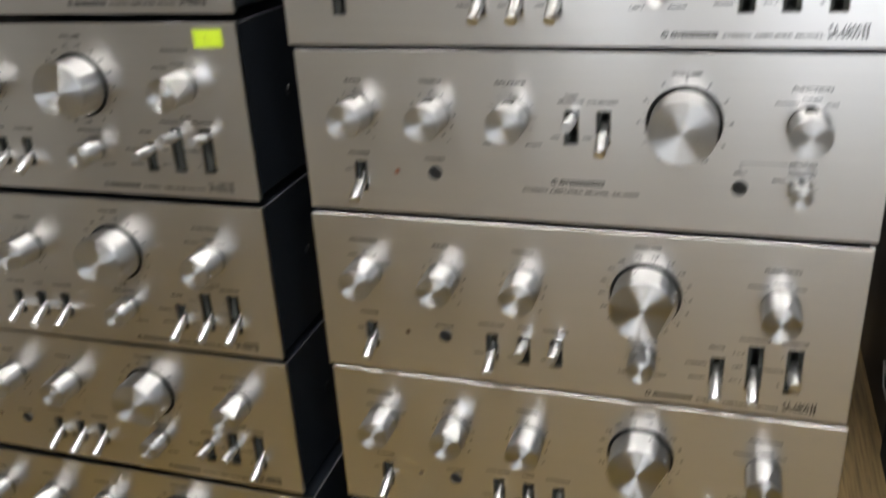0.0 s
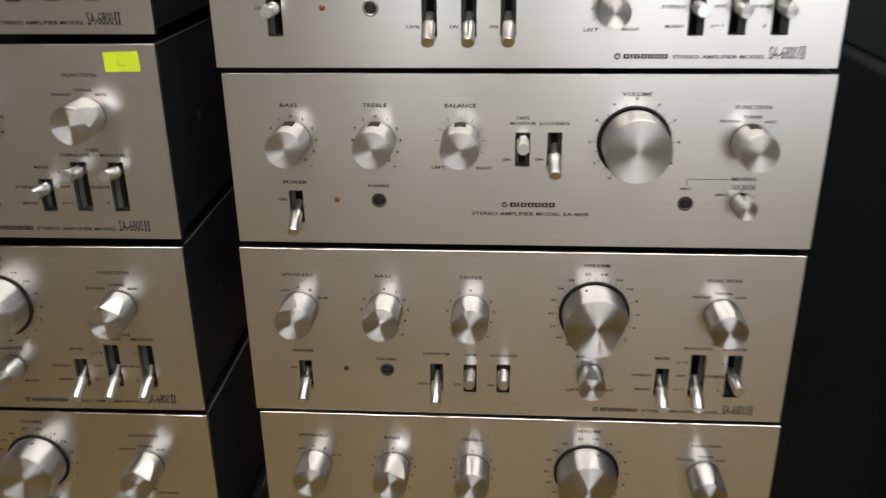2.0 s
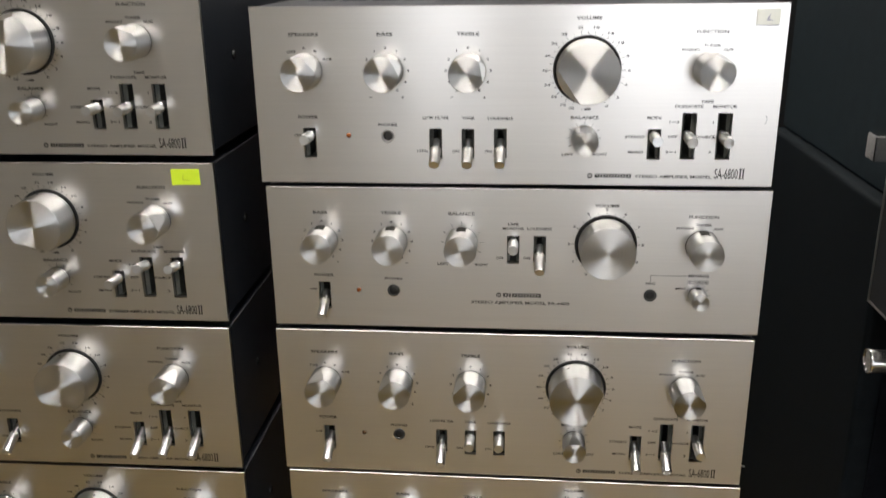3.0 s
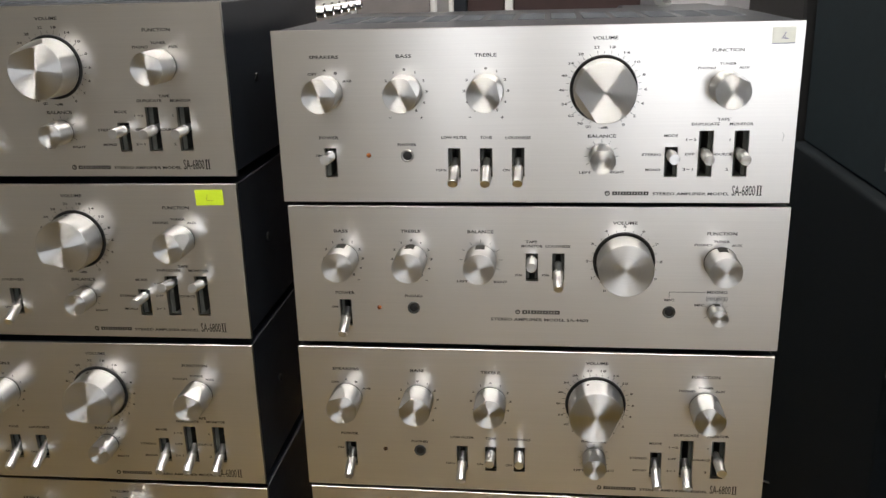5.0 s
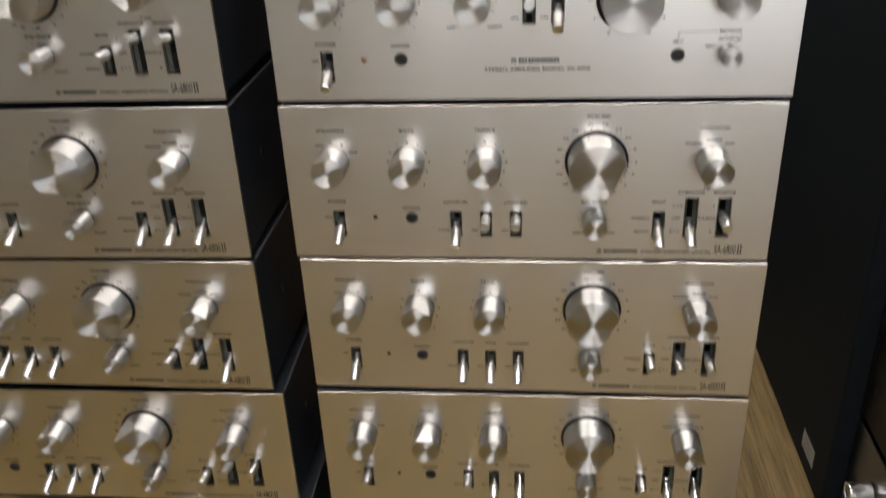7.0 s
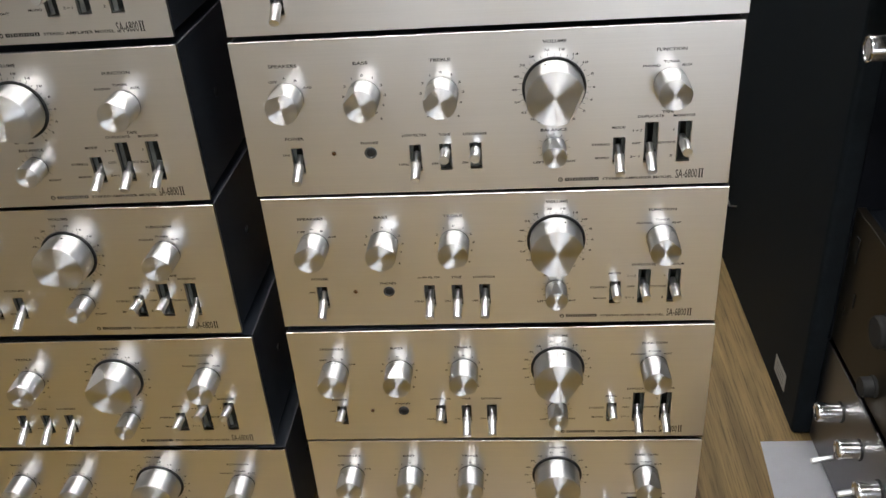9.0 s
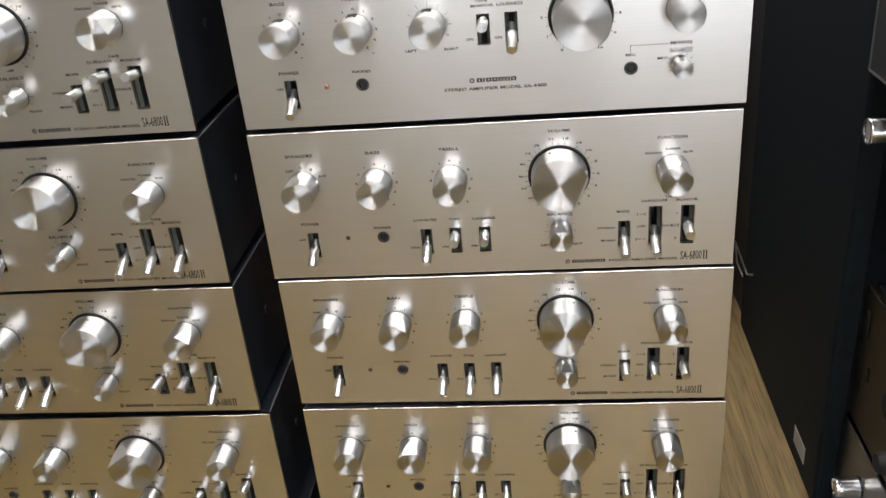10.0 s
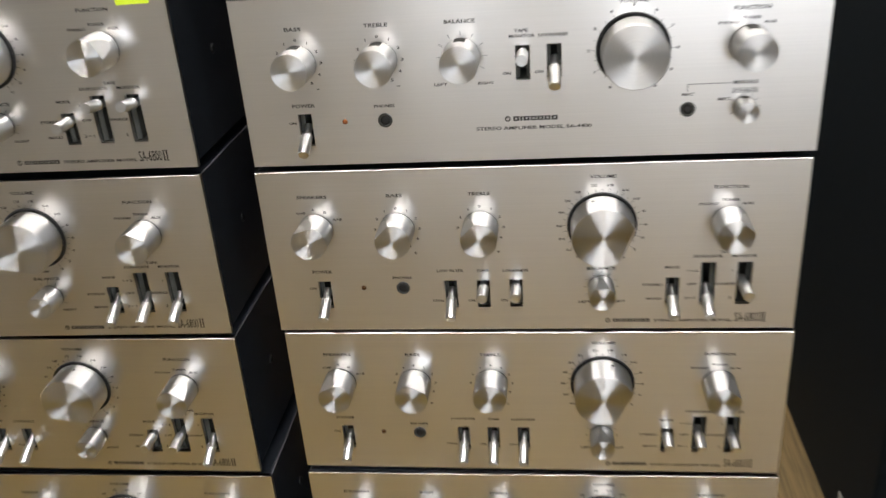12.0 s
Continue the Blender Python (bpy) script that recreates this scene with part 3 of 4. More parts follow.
def put_knob(amp, me, ring, u, v, angle, name="knob", dot=None, notch=None):
    """A knob at (u, v) of the panel, its pointer turned by that many degrees clockwise from the top."""
    at = Matrix.Translation((u, -0.0004, v)) @ OUT @ Matrix.Rotation(radians(-angle), 4, "Z")
    k = part(name, me, None, amp, "", at)
    if ring:
        part("base_ring", ring, None, k, "black base ring", Matrix.Translation((0, 0, -0.0003)))
    if dot is not None:
        r = 0.0241
        part("index_dot", DOT, None, k, "black index dot", Matrix.Rotation(radians(-dot + angle), 4, "Z") @ Matrix.Translation((0, r, 0.0085)) @ Matrix.Rotation(radians(-90), 4, "X"))
    if notch:
        part("pointer", notch, None, k, "dark pointer notch")
    return k


def put_switch(amp, u, v, tall, state):
    """A lever in its opening; state -1 down, 0 middle, 1 up."""
    s = part("switch", WELL_TALL if tall else WELL_SHORT, None, amp, "dark slot", Matrix.Translation((u, 0, v)))
    rise = {1: 0.0118, 0: 0.0, -1: -0.0100}[state] if tall else {1: 0.0060, -1: -0.0040}[state]
    tilt = {1: 8, 0: -3, -1: -28}[state] if tall else {1: 1, -1: -28}[state]
    part("lever", LEVER, None, s, "polished metal lever", Matrix.Translation((0, 0.0, rise)) @ Matrix.Rotation(radians(-tilt), 4, "X") @ OUT)


def common(amp, w, h, foot):
    part("foot", FOOT, None, amp, "", Matrix.Translation((0.05, 0.06, -foot)))
    part("foot", FOOT, None, amp, "", Matrix.Translation((w - 0.05, 0.06, -foot)))
    part("foot", FOOT, None, amp, "", Matrix.Translation((0.05, DEEP - 0.05, -foot)))
    part("foot", FOOT, None, amp, "", Matrix.Translation((w - 0.05, DEEP - 0.05, -foot)))
    # pale strips painted as the highlight along both top edges of the case
    for u in (0.0006, w - 0.0018):
        part("lid_edge_highlight", box(u, u + 0.0012, 0.006, DEEP - 0.004, h - 0.0016, h - 0.0007, 0.0003), EDGE_HIGHLIGHT, amp, "thin pale strip painted as the highlight on the case lid's edge")
    for y in (0.075, 0.235):
        part("screw", SCREW, None, amp, "", Matrix.Translation((w - 0.0009, y, h * 0.52)) @ Matrix.Rotation(radians(90), 4, "Y"))


def put_jack(amp, u, v, bright=False):
    j = part("phone_jack", JACK if bright else JACK_DARK, None, amp, "steel ferrule" if bright else "dark ferrule", Matrix.Translation((u, 0, v)) @ OUT)
    part("socket", JACK_HOLE, None, j)


def amplifier6(at, label, group, angles, states, foot=0.0042, red=False, vents=False, dot=None):
    """The large amplifier: angles of speakers, bass, treble, volume, function, balance; states of the seven levers."""
    amp = thing("stereo_amplifier", at, label, "amplifier", group)
    part("front_panel", PANEL6, None, amp, "brushed aluminium front panel")
    part("case", CASE6, None, amp, "black painted steel case")
    put_print(amp, TEXT6)
    for (me, ring, u, v), a in zip(((KNOB_MID, RING_MID, 0.0432, 0.093), (KNOB_MID, RING_MID, 0.1093, 0.093), (KNOB_MID, RING_MID, 0.1756, 0.093)), angles):
        put_knob(amp, me, ring, u, v, a)
    put_knob(amp, KNOB_VOL, RING_VOL, 0.2694, 0.0935, angles[3], "volume_knob", dot)
    put_knob(amp, KNOB_FUN, RING_FUN, 0.3645, 0.0935, angles[4])
    put_knob(amp, KNOB_BAL, RING_BAL, 0.2693, 0.0390, angles[5])
    for (u, v, tall), s in zip(SLOTS6.values(), states):
        put_switch(amp, u, v, tall, s)
    part("indicator_lens", LENS_RED if red else LENS_DARK, None, amp, "small unlit red lamp", Matrix.Translation((0.0766, 0, 0.0403)) @ OUT)
    put_jack(amp, 0.1094, 0.0400, red)
    common(amp, W6, H6, foot)
    if red:
        bm = bmesh.new()
        tick(bm, 0.4100, 0.0505, 12, 0.0, 0.0050, 0.00025)
        tick(bm, 0.4110, 0.0553, -28, 0.0, 0.0024, 0.00025)
        part("scratch", bm, INK, amp, "short dark scratch on the panel")
    if vents:
        for k in range(13):
            part("vent", VENT_SLOT, None, amp, "dark vent grille", Matrix.Translation((0.036 + 0.029 * k, 0.10, H6 - 0.0006)))
    return amp


def amplifier4(at, label, group, foot=0.0046):
    """The smaller-printed amplifier with notched round knobs."""
    amp = thing("stereo_amplifier", at, label, "amplifier", group)
    part("front_panel", PANEL4, None, amp, "brushed aluminium front panel")
    part("case", CASE4, None, amp, "black painted steel case")
    put_print(amp, TEXT4)
    for u in (0.0466, 0.1072, 0.1676):
        put_knob(amp, KNOB_MID4, RING_FUN, u, 0.0797, 0, "knob", None, NOTCH_MID)
    put_knob(amp, KNOB_VOL4, RING_VOL4, 0.2888, 0.0796, -150, "volume_knob")
    put_knob(amp, KNOB_FUN4, RING_FUN, 0.3680, 0.0797, 0, "knob", None, NOTCH_FUN)
    put_knob(amp, KNOB_MIX4, RING_MIX, 0.3674, 0.0352, 0, "knob", None, NOTCH_MIX)
    for (u, v, tall), s in zip(SLOTS4.values(), (-1, 1, -1)):
        put_switch(amp, u, v, tall, s)
    part("indicator_lens", LENS_RED, None, amp, "small unlit orange lamp", Matrix.Translation((0.0766, 0, 0.0342)) @ OUT)
    put_jack(amp, 0.1075, 0.0344)
    put_jack(amp, 0.3283, 0.0345)
    common(amp, W4, H4, foot)
    return amp


# ---------------------------------------------------------------- the room
def slab(name, x0, x1, y0, y1, z0, z1, mat, label, category, kind="structure", bevel=0.0):
    ob = new(name, mesh_of(name, box(x0, x1, y0, y1, z0, z1, bevel), mat))
    return tagged(ob, label, category, "", kind)


T = 0.12
slab("floor", ROOM_X0, ROOM_X1, ROOM_Y0, ROOM_Y1, -0.10, 0.0, FLOOR, "light brown oak floor of the shop", "floor")
slab("ceiling", ROOM_X0, ROOM_X1, ROOM_Y0, ROOM_Y1, ROOM_Z, ROOM_Z + T, CEILING, "plain white painted ceiling", "ceiling")
slab("wall_north", ROOM_X0 - T, ROOM_X1 + T, ROOM_Y1, ROOM_Y1 + T, -0.10, ROOM_Z + T, WALL_PALE, "grey painted wall behind the equipment", "wall")
# the pier between the added windows is there to dim the panels' middle reflection
south = bmesh.new()
cuts = [ROOM_X0 - T, *[q for w in ADDED_WINDOWS for q in w], ROOM_X1 + T]
for q0, q1 in zip(cuts[::2], cuts[1::2]):
    box(q0, q1, ROOM_Y0 - T, ROOM_Y0, -0.10, ROOM_Z + T, 0, south)
for q0, q1 in ADDED_WINDOWS:
    box(q0, q1, ROOM_Y0 - T, ROOM_Y0, -0.10, WZ0, 0, south)
    box(q0, q1, ROOM_Y0 - T, ROOM_Y0, WZ1, ROOM_Z + T, 0, south)
tagged(new("wall_south", mesh_of("wall_south", south, WALL)), "grey painted wall with two wide windows", "wall", "", "structure")
for number, (q0, q1) in enumerate(ADDED_WINDOWS, 1):
    window = tagged(new(f"window_{number}", mesh_of(f"window_{number}", box(q0, q1, ROOM_Y0 - 0.075, ROOM_Y0 - 0.07, WZ0, WZ1), ADDED_GLOW)), "frosted window bright with daylight", "window", "", "structure")
    bars = 1 + round((q1 - q0) / 0.7)
    for k in range(bars):
        wx = q0 + 0.04 + (q1 - q0 - 0.08) * k / (bars - 1)
        part("window_frame", box(wx - 0.038, wx + 0.038, ROOM_Y0 - 0.066, ROOM_Y0 - 0.01, WZ0 + 0.001, WZ1 - 0.001, 0.004), WHITE, window, "white window frame")
slab("wall_west", ROOM_X0 - T, ROOM_X0, ROOM_Y0, ROOM_Y1, -0.10, ROOM_Z + T, WALL, "plain grey painted wall", "wall")
slab("wall_east", ROOM_X1, ROOM_X1 + T, ROOM_Y0, ROOM_Y1, -0.10, ROOM_Z + T, WALL_DARKENED, "plain unseen wall, darkened to deepen the reflections in the knobs", "wall")


def ceiling_light(x, y, long, wide):
    lamp = thing("ceiling_light", pose(x, y, ROOM_Z), "white ceiling light with a glowing diffuser", "ceiling light", "ceiling lights")
    part("housing", box(-long / 2 - 0.03, long / 2 + 0.03, -wide / 2 - 0.03, wide / 2 + 0.03, -0.06, 0.0, 0.006), WHITE, lamp)
    part("diffuser", box(-long / 2, long / 2, -wide / 2, wide / 2, -0.075, -0.061, 0.004), LAMP, lamp, "glowing white diffuser")


for lamp_at in LAMPS:
    ceiling_light(*lamp_at)

# the table under the stacks
TOP = 0.750
table = thing("table", pose(0, 0, 0), "oak table with visible grain under the amplifiers", "table")
part("tabletop", box(-1.15, 1.15, -0.10, 1.10, TOP - 0.04, TOP, 0.003), TABLE, table, "oak tabletop with open grain")
LEG = mesh_of("leg", box(-0.035, 0.035, -0.035, 0.035, 0.0, TOP - 0.0405, 0.004), TABLE)
for lx in (-1.08, 1.08):
    for ly in (-0.03, 1.03):
        part("leg", LEG, None, table, "", Matrix.Translation((lx, ly, 0)))

side_table = thing("side_table", pose(0, 0, 0), "small oak table pushed against the large one", "table")
part("tabletop", box(0.225, 0.66, -0.36, -0.1005, TOP - 0.04, TOP, 0.003), TABLE, side_table, "oak tabletop with open grain")
for lx in (0.262, 0.623):
    for ly in (-0.323, -0.138):
        part("leg", LEG, None, side_table, "", Matrix.Translation((lx, ly, 0)))

# ---------------------------------------------------------------- the two stacks
STACK_A, STACK_B = "amplifiers in the full stack beside the speakers", "amplifiers in the neighbouring stack"


def unit(x, y, top, h, yaw):
    return pose(x, y, top - h, 0, 0, yaw)


amplifier6(unit(-0.2851, 0.0, 1.6215, H6, 0.14), "silver stereo amplifier with a small sticker, on top of the stack", STACK_A,
           (48, 62, 80, 236, 24, 0), (1, -1, -1, -1, 1, 0, 0), red=True, vents=True, foot=0.0040)
amplifier4(unit(-0.2832, 0.0024, 1.4738, H4, 0.2), "silver stereo amplifier with notched round knobs, second in the stack", STACK_A)
amplifier6(unit(-0.2842, 0.0015, 1.3419, H6, 0.12), "silver stereo amplifier, third from the top of the stack", STACK_A,
           (-16, -44, -44, 112, 42, 0), (-1, -1, 1, 1, -1, -1, 0), dot=-18)
amplifier6(unit(-0.2825, 0.0030, 1.1946, H6, 0.0), "silver stereo amplifier, fourth from the top of the stack", STACK_A,
           (-28, 28, 170, 115, 40, 0), (-1, -1, -1, -1, 1, 0, 0), dot=19)
amplifier6(unit(-0.2811, -0.0020, 1.0471, H6, 0.6), "silver stereo amplifier, fifth from the top of the stack", STACK_A,
           (-52, -2, 165, 120, 36, 0), (1, 1, -1, -1, 1, -1, -1), dot=13)
amplifier6(unit(-0.2816, 0.0010, 0.8988, H6, 0.1), "silver stereo amplifier, lowest in the stack, on the table", STACK_A,
           (-40, 170, 170, 215, 30, 0), (1, -1, 1, -1, 1, 0, 0), foot=0.0055)

amplifier6(unit(-0.7415, -0.0103, 1.6461, H6, 0.0), "silver stereo amplifier on top of the neighbouring stack", STACK_B,
           (30, 20, 10, -16, 20, -8), (1, -1, -1, -1, 1, 0, 0), vents=True, foot=0.0058)
amplifier6(unit(-0.7432, -0.0150, 1.4960, H6, 0.7), "silver stereo amplifier with a bright green paper note", STACK_B,
           (30, 20, 10, 193, 62, 0), (-1, -1, -1, -1, 1, 1, 1), foot=0.0062, dot=-5)
amplifier6(unit(-0.7433, -0.0185, 1.3462, H6, 1.1), "silver stereo amplifier, third in the neighbouring stack", STACK_B,
           (-25, 25, 170, 190, 25, 0), (-1, -1, -1, -1, -1, -1, -1), foot=0.0050, dot=-12)
amplifier6(unit(-0.7426, -0.0110, 1.1975, H6, 0.1), "silver stereo amplifier, fourth in the neighbouring stack", STACK_B,
           (-25, 25, -30, 190, 34, 0), (-1, -1, -1, -1, 1, 0, -1), foot=0.0062, dot=8)
amplifier6(unit(-0.7345, -0.0145, 1.0470, H6, 0.8), "silver stereo amplifier, fifth in the neighbouring stack", STACK_B,
           (-40, 20, -32, -35, -30, 0), (-1, -1, -1, -1, 1, 1, 1), foot=0.0042)
amplifier6(unit(-0.7238, -0.0136, 0.8995, H6, 0.1), "silver stereo amplifier, lowest in the neighbouring stack", STACK_B,
           (-40, 175, 170, 215, -30, 0), (-1, -1, -1, -1, -1, -1, -1), foot=0.0062)

# the paper notes
leaf = bmesh.new()
outline = [(0, 0), (0.0116, 0.0003), (0.0122, 0.0009), (0.0128, 0.0002), (0.0247, 0.0004), (0.0244, 0.0140), (0.0128, 0.0138), (0.0123, 0.0131), (0.0118, 0.0139), (-0.0002, 0.0136)]
front = [leaf.verts.new((u, -0.0005 - 0.0007 * math.sin(math.pi * u / 0.0123) ** 2, v)) for u, v in outline]
back = [leaf.verts.new((u, -0.00005, v)) for u, v in outline]
for ring in (front, back):
    leaf.faces.new([ring[k] for k in (0, 1, 2, 7, 8, 9)])
    leaf.faces.new([ring[k] for k in (2, 3, 4, 5, 6, 7)])
for k in range(10):
    leaf.faces.new((front[k], front[(k + 1) % 10], back[(k + 1) % 10], back[k]))
bmesh.ops.recalc_face_normals(leaf, faces=leaf.faces)
note = tagged(new("paper_note", mesh_of("paper_note", leaf, GREEN)), "fluorescent green folded paper note stuck on an amplifier", "note")
note.matrix_basis = pose(-0.3600, -0.0105, 1.4772, 0, 0, 0.7)
stroke = bmesh.new()
tick(stroke, 0.010, 0.005, 12, 0.0, 0.005, 0.0005)
tick(stroke, 0.010, 0.005, 95, 0.0, 0.006, 0.0005)
part("pen_mark", stroke, PENCIL, note, "faint pen mark", Matrix.Translation((0, -0.0013, 0)))
sticker = tagged(new("sticker", mesh_of("sticker", box(0, 0.0172, -0.0004, 0.0, 0, 0.0128, 0.0001), TAPE)), "pale worn sticker with a pen mark on the silver panel", "sticker")
sticker.matrix_basis = pose(-0.2851 + 0.3956, 0.0005, 1.6215 - H6 + 0.1262, 0, 0, 0.14)
stroke = bmesh.new()
for a, u, v, q in ((25, 0.0078, 0.0046, 0.0045), (-30, 0.0100, 0.0040, 0.0030), (95, 0.0070, 0.0044, 0.0050), (88, 0.0, 0.0002, 0.0172)):
    tick(stroke, u, v, a, 0.0, q, 0.0004)
part("pen_mark", stroke, PEN, sticker, "blue pen mark", Matrix.Translation((0, -0.0005, 0)))


# ---------------------------------------------------------------- loudspeakers beside the stack
def loudspeaker(x0, x1, y0, y1, z0, z1, mat, label, edge=0.0045):
    s = thing("loudspeaker", pose(x0, y0, z0), label, "loudspeaker", "loudspeakers beside the stack")
    w, d, h = x1 - x0, y1 - y0, z1 - z0
    part("cabinet", box(0, w, 0.004, d, 0, h, edge, None, 4), mat, s)
    part("front_grille", box(0.022, w - 0.022, 0.0, 0.0038, 0.022, h - 0.022, 0.0015, None, 2), GRILLE, s, "black cloth front grille")
    return s


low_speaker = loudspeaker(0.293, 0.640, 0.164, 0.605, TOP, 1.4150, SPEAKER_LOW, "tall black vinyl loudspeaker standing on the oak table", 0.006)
loudspeaker(0.309, 0.640, 0.182, 0.603, 1.4155, 2.08, SPEAKER, "black vinyl loudspeaker stacked on another one")
loudspeaker(0.3015, 0.660, 0.630, 1.000, TOP, 2.02, GREY_CAB, "charcoal cabinet behind the black loudspeaker")
tag = bmesh.new()
box(-0.0006, 0.0, 0.053, 0.101, 0.029, 0.055, 0, tag)
rating = part("rating_label", tag, LABEL, low_speaker, "small grey rating label")
lines = bmesh.new()
for z in (0.035, 0.041, 0.047):
    box(-0.0008, -0.0006, 0.061, 0.093, z, z + 0.0014, 0, lines)
part("label_print", lines, FADED, rating, "grey printed lines")


def rod(bm, p, q, wide):
    """A square rod between two places, its ends a little rounded off."""
    p, q = Vector(p), Vector(q)
    one = box(-wide / 2, wide / 2, -wide / 2, wide / 2, 0, (q - p).length, wide * 0.2)
    one.transform(Matrix.Translation(p) @ (q - p).to_track_quat("Z", "X").to_matrix().to_4x4())
    me = bpy.data.meshes.new("rod")
    one.to_mesh(me)
    one.free()
    bm.from_mesh(me)
    bpy.data.meshes.remove(me)


bracket = thing("metal_bracket", pose(0.2917, 0.6503, 0.8437), "thin bent metal bracket on the side of the black loudspeaker", "bracket")
arm = bmesh.new()
rod(arm, (0.0, 0.024, 0.030), (0.0, -0.0715, 0.018), 0.0024)
rod(arm, (0.0, -0.0712, 0.0180), (0.0, -0.107, 0.0365), 0.0024)
part("arm", arm, SATIN, bracket, "bright bent arm")
arm = bmesh.new()
rod(arm, (0.0, 0.0, 0.0015), (0.0, -0.047, 0.0), 0.0024)
rod(arm, (0.0, 0.0, 0.0015), (0.0, 0.022, 0.030), 0.0024)
part("arm", arm, SATIN, bracket, "bright bent arm")

# a sheet of paper on the table
sheet = bmesh.new()
grid = [[sheet.verts.new((0.2515 + 0.088 * i / 8 - 0.066 * 0.21 * k / 12, 0.155 + 0.002 * i / 8 - 0.21 * k / 12,
                          TOP + 0.0005 + 0.0002 * math.sin(i * 0.9 + k * 0.7) ** 2)) for i in range(9)] for k in range(13)]
for k in range(12):
    for i in range(8):
        sheet.faces.new((grid[k][i], grid[k + 1][i], grid[k + 1][i + 1], grid[k][i + 1]))
bmesh.ops.solidify(sheet, geom=sheet.faces[:], thickness=0.0002)
tagged(new("paper_sheet", mesh_of("paper_sheet", sheet, PAPER)), "white sheet of paper lying on the oak table", "paper")

# ---------------------------------------------------------------- equipment along the side, facing the stacks
SIDE = "equipment along the side of the table"


def side(x, y, z):
    return pose(x, y, z, 0, 0, -90)


def long_knob(r, q):
    """A long polished knob with a rounded, dished end."""
    bm = lathe([(r, 0), (r, q - 0.0022), (r * 0.97, q - 0.0008), (r * 0.90, q), (r * 0.84, q - 0.0004), (r * 0.80, q - 0.0016), (0, q - 0.0016)], 36)
    sharpen(bm, 40)
    return mesh_of("knob", bm, CHROME)


def base_ring(r):
    return mesh_of("base_ring", lathe([(r * 1.14, -0.001), (r * 1.14, 0.0018), (r * 1.02, 0.0024)], 32, False), RING)


def deck(at, w, h, label, mat, knobs, name="receiver", category="receiver", foot=0.003):
    """A component with plain knobs: (u, v, radius, length, material)."""
    d = thing(name, at, label, category, SIDE)
    part("case", box(0.004, w - 0.004, 0.0101, 0.29, 0.002, h - 0.001, 0.002), CASE, d)
    part("front_panel", box(0, w, 0.0, 0.0099, 0, h, 0.0012, None, 2), mat, d)
    for u, v, r, q, m in knobs:
        if m is CHROME:
            k = part("knob", long_knob(r, q), None, d, "long polished chrome knob", Matrix.Translation((u, 0, v)) @ OUT)
            part("base_ring", base_ring(r), None, k, "black base ring")
        else:
            bm = lathe([(r * 1.1, 0), (r * 1.1, q * 0.2), (r, q * 0.25), (r, q - 0.002), (r * 0.9, q), (0, q)], 32)
            sharpen(bm, 30)
            part("knob", bm, m, d, "black knob", Matrix.Translation((u, 0, v)) @ OUT)
    for u in (0.03, w - 0.03):
        part("foot", FOOT, None, d, "", Matrix.Translation((u, 0.05, -foot)))
        part("foot", FOOT, None, d, "", Matrix.Translation((u, 0.24, -foot)))
    return d


PIN = mesh_of("lever", lathe([(0.0026, 0), (0.0030, 0.002), (0.0034, 0.024), (0.0028, 0.026), (0, 0.026)], 18), SATIN)
side_amp = deck(side(0.313, 0.1635, TOP + 0.0055), 0.42, 0.1500, "silver amplifier with long chrome knobs on the table, its panel darkened for dark reflections", SIDE_PANEL,
                ((0.074, 0.102, 0.0108, 0.028, CHROME), (0.134, 0.102, 0.0108, 0.024, CHROME), (0.194, 0.102, 0.0108, 0.024, CHROME)), "side_amplifier", "amplifier", 0.0055)
for u, v in ((0.080, 0.038), (0.160, 0.068)):
    part("lever", PIN, None, side_amp, "thin polished lever", Matrix.Translation((u, 0, v)) @ Matrix.Rotation(radians(14), 4, "X") @ OUT)
bronze = deck(side(0.316, 0.1635, 0.9090), 0.42, 0.1730, "dark bronze receiver with a black knob above the amplifier", BRONZE, ((0.127, 0.100, 0.017, 0.012, RUBBER), (0.127, 0.030, 0.011, 0.014, RUBBER)))
for u, v, w, h in ((0.018, 0.118, 0.010, 0.030), (0.040, 0.070, 0.004, 0.018), (0.020, 0.045, 0.003, 0.012)):
    part("push_button", box(u, u + w, -0.002, 0.0, v, v + h, 0.0006), RING, bronze, "small black button")
deck(side(0.345, 0.1635, 1.0852), 0.42, 0.2330, "black receiver with one long chrome knob", BRONZE, ((0.0635, 0.195, 0.0125, 0.075, CHROME),))
tape_deck = deck(side(0.284, 0.150, 1.3215), 0.42, 0.2100, "tall black tape deck on top of the side equipment", CASE, ((0.110, 0.05, 0.011, 0.02, RUBBER),), "tape_deck", "tape deck")
part("edge_trim", box(-0.0012, 0.0012, -0.0016, 0.0, 0.001, 0.209, 0.0004), STEEL, tape_deck, "thin metal edge")
part("edge_trim", box(0.0013, 0.418, -0.0016, 0.0, 0.0008, 0.0030, 0.0004), STEEL, tape_deck, "thin metal edge")
part("push_button", box(0.004, 0.026, -0.026, -0.0002, 0.150, 0.174, 0.001), CHROME, tape_deck, "square chrome push button")

# ---------------------------------------------------------------- the far side of the room
cab = thing("wardrobe", pose(-0.345, ROOM_Y1 - 0.35, 0), "dark brown lacquered cabinet at the far wall", "cabinet")
part("body", box(0.05, 0.535, 0.022, 0.34, 0, 2.1, 0.004), MAROON, cab)
part("door", box(0.052, 0.155, 0.0, 0.0215, 0.06, 2.08, 0.003), MAROON, cab, "dark brown lacquered door")
part("door", box(0.184, 0.533, 0.0, 0.0215, 0.06, 2.08, 0.003), MAROON, cab, "dark brown lacquered door")
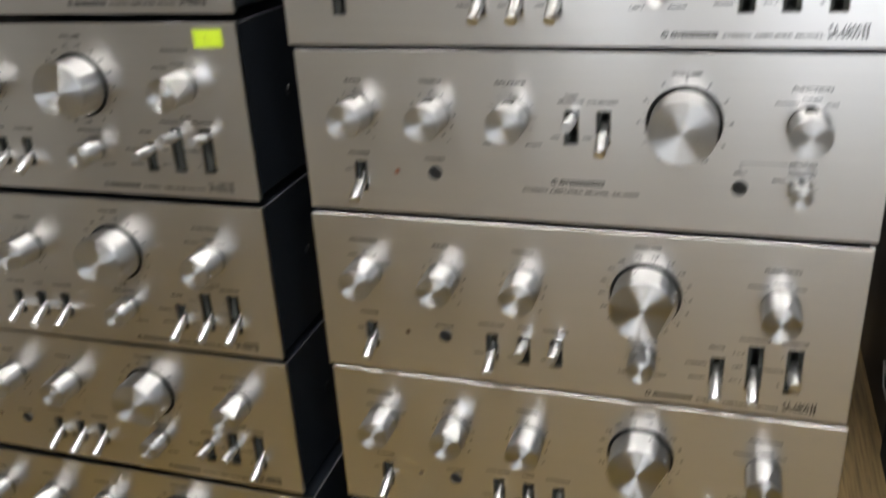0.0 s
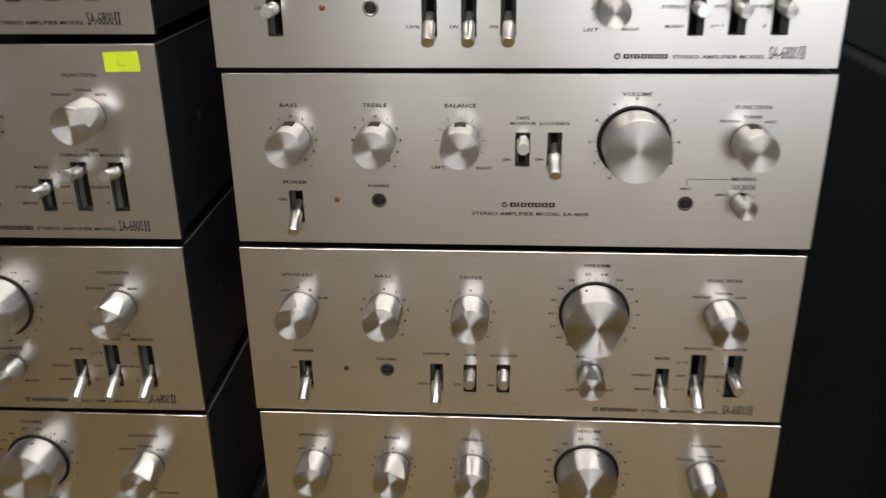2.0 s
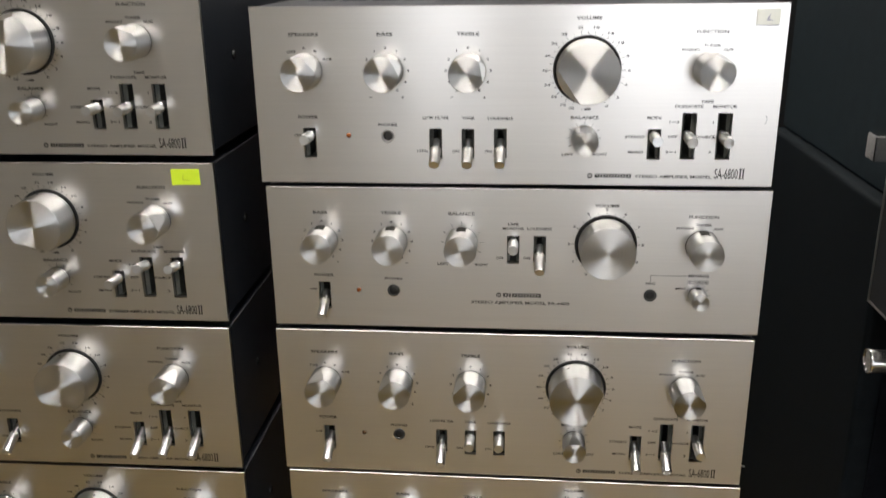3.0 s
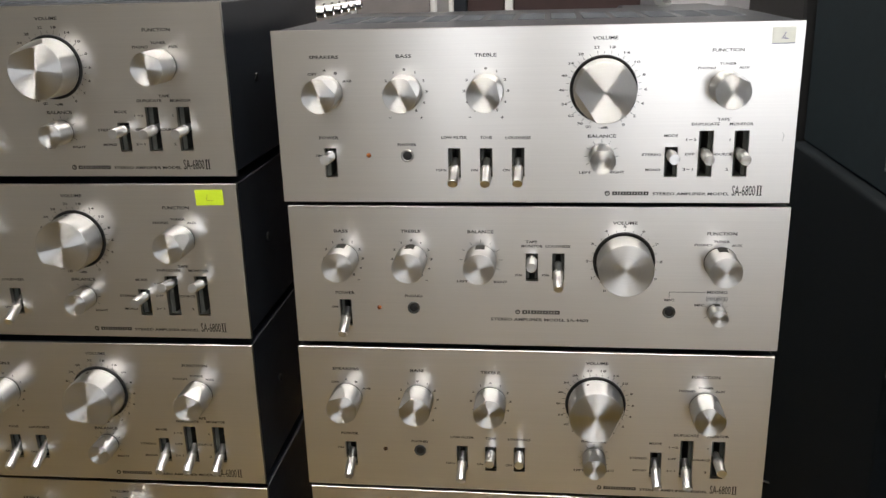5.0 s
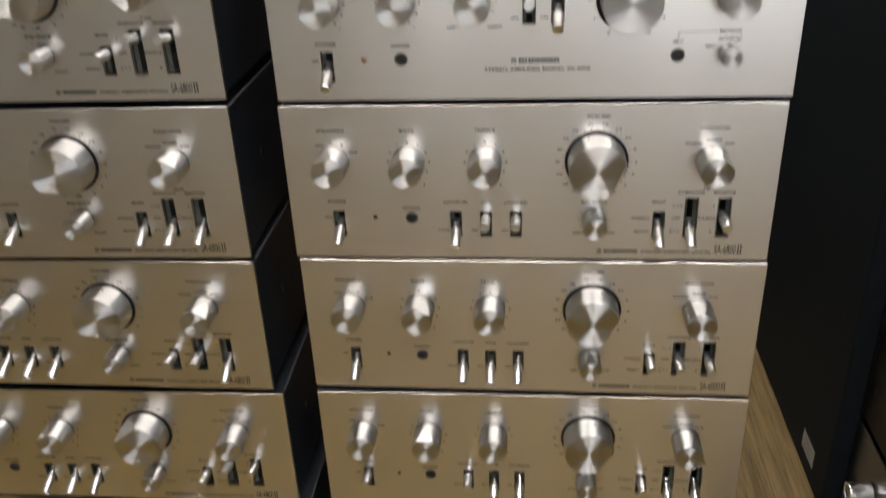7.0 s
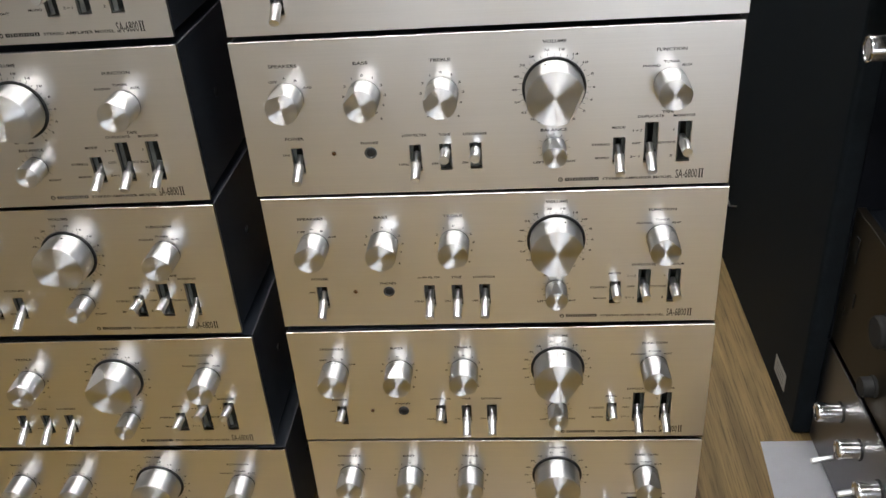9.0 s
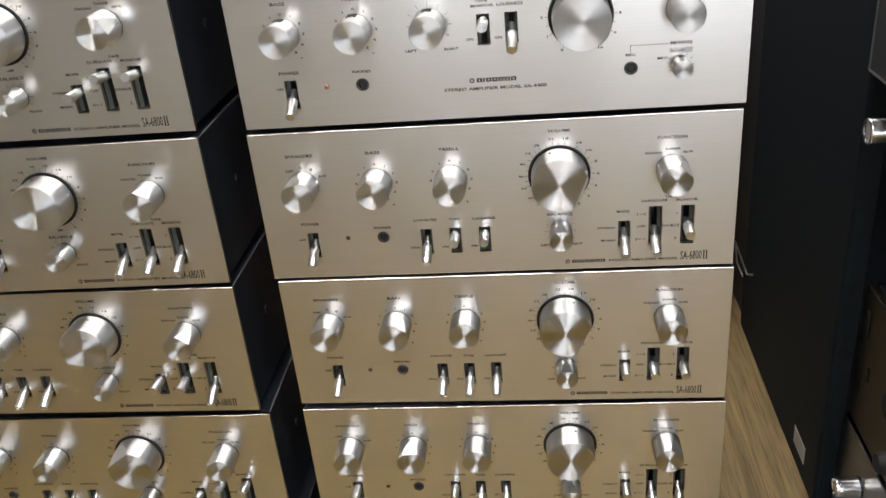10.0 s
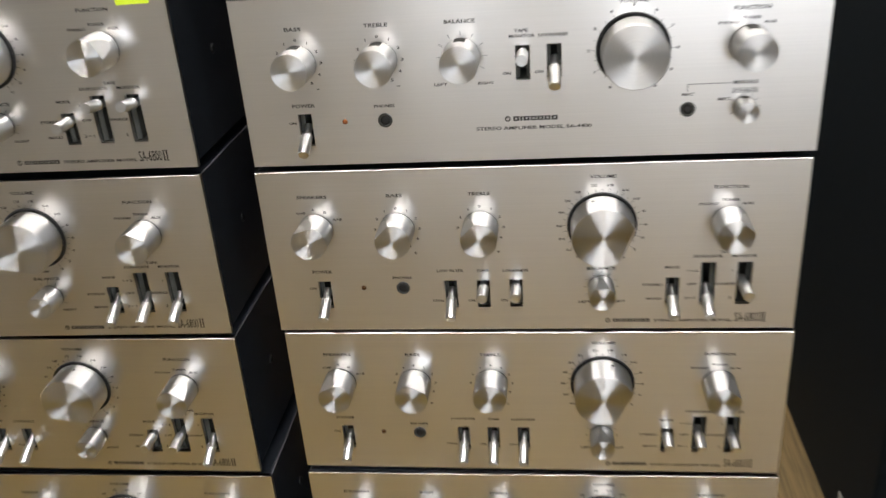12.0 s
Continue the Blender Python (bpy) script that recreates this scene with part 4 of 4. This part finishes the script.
part("middle_post", box(0.158, 0.181, -0.008, 0.0215, 0.0, 2.1, 0.002), WHITE, cab, "pale post between the doors")
part("side_post", box(0.0, 0.012, -0.02, 0.34, 0, 2.1, 0.002), WHITE, cab, "white post")
part("side_panel", box(0.0125, 0.049, 0.0, 0.34, 0, 2.1, 0.002), CASE, cab, "black side panel")
screen = thing("partition", pose(-0.495, 1.30, 0), "brownish grey partition board with a pale edge post", "partition")
part("board", box(0.0, 0.168, 0.0, 0.03, 0, 1.95, 0.003), GREYPANEL, screen)
part("edge_post", box(0.1685, 0.180, -0.004, 0.034, 0, 1.95, 0.003), WHITE, screen, "pale post")
shelf_box = thing("storage_box", pose(0.262, ROOM_Y1 - 0.40, 0), "tall pale grey box standing at the far wall", "box")
part("body", box(0.0, 0.15, 0.0, 0.30, 0, 1.95, 0.006), WALL_PALE, shelf_box)
crate = thing("black_crate", pose(0.06, 0.75, TOP), "plain black crate standing on the table", "crate")
part("body", box(0.0, 0.16, 0.0, 0.20, 0.0, 0.848, 0.004), CASE, crate)
bag = bmesh.new()
fan = [bag.verts.new((0.012 * math.cos(k * 0.7) + 0.016 * k / 6, 0.006 * math.sin(k * 1.9), 0.004 * k + 0.003 * math.sin(k * 2.3))) for k in range(7)]
rim = [bag.verts.new((v.co.x + 0.020 + 0.004 * math.sin(k * 1.7), v.co.y + 0.012, v.co.z + 0.003 * math.cos(k))) for k, v in enumerate(fan)]
for k in range(6):
    bag.faces.new((fan[k], fan[k + 1], rim[k + 1], rim[k]))
bmesh.ops.solidify(bag, geom=bag.faces[:], thickness=0.0008)
crumpled = tagged(new("crumpled_paper", mesh_of("crumpled_paper", bag, WHITE)), "small crumpled white paper on the black crate", "paper")
crumpled.matrix_basis = pose(0.105, 0.80, TOP + 0.848)
deck(pose(-0.440, 0.580, 1.578, 0, 0, 91), 0.45, 0.150, "silver amplifier with a row of chrome knobs, turned aside", PANEL,
     tuple((0.040 + 0.0615 * k, 0.030, 0.0085, 0.030, CHROME) for k in range(7)), "rear_amplifier", "amplifier")
rear_stand = thing("stand", pose(-0.440, 0.580, TOP, 0, 0, 91), "black box carrying the amplifier at the back", "stand")
part("body", box(0.01, 0.44, 0.012, 0.29, 0.0, 0.8248, 0.004), CASE, rear_stand)
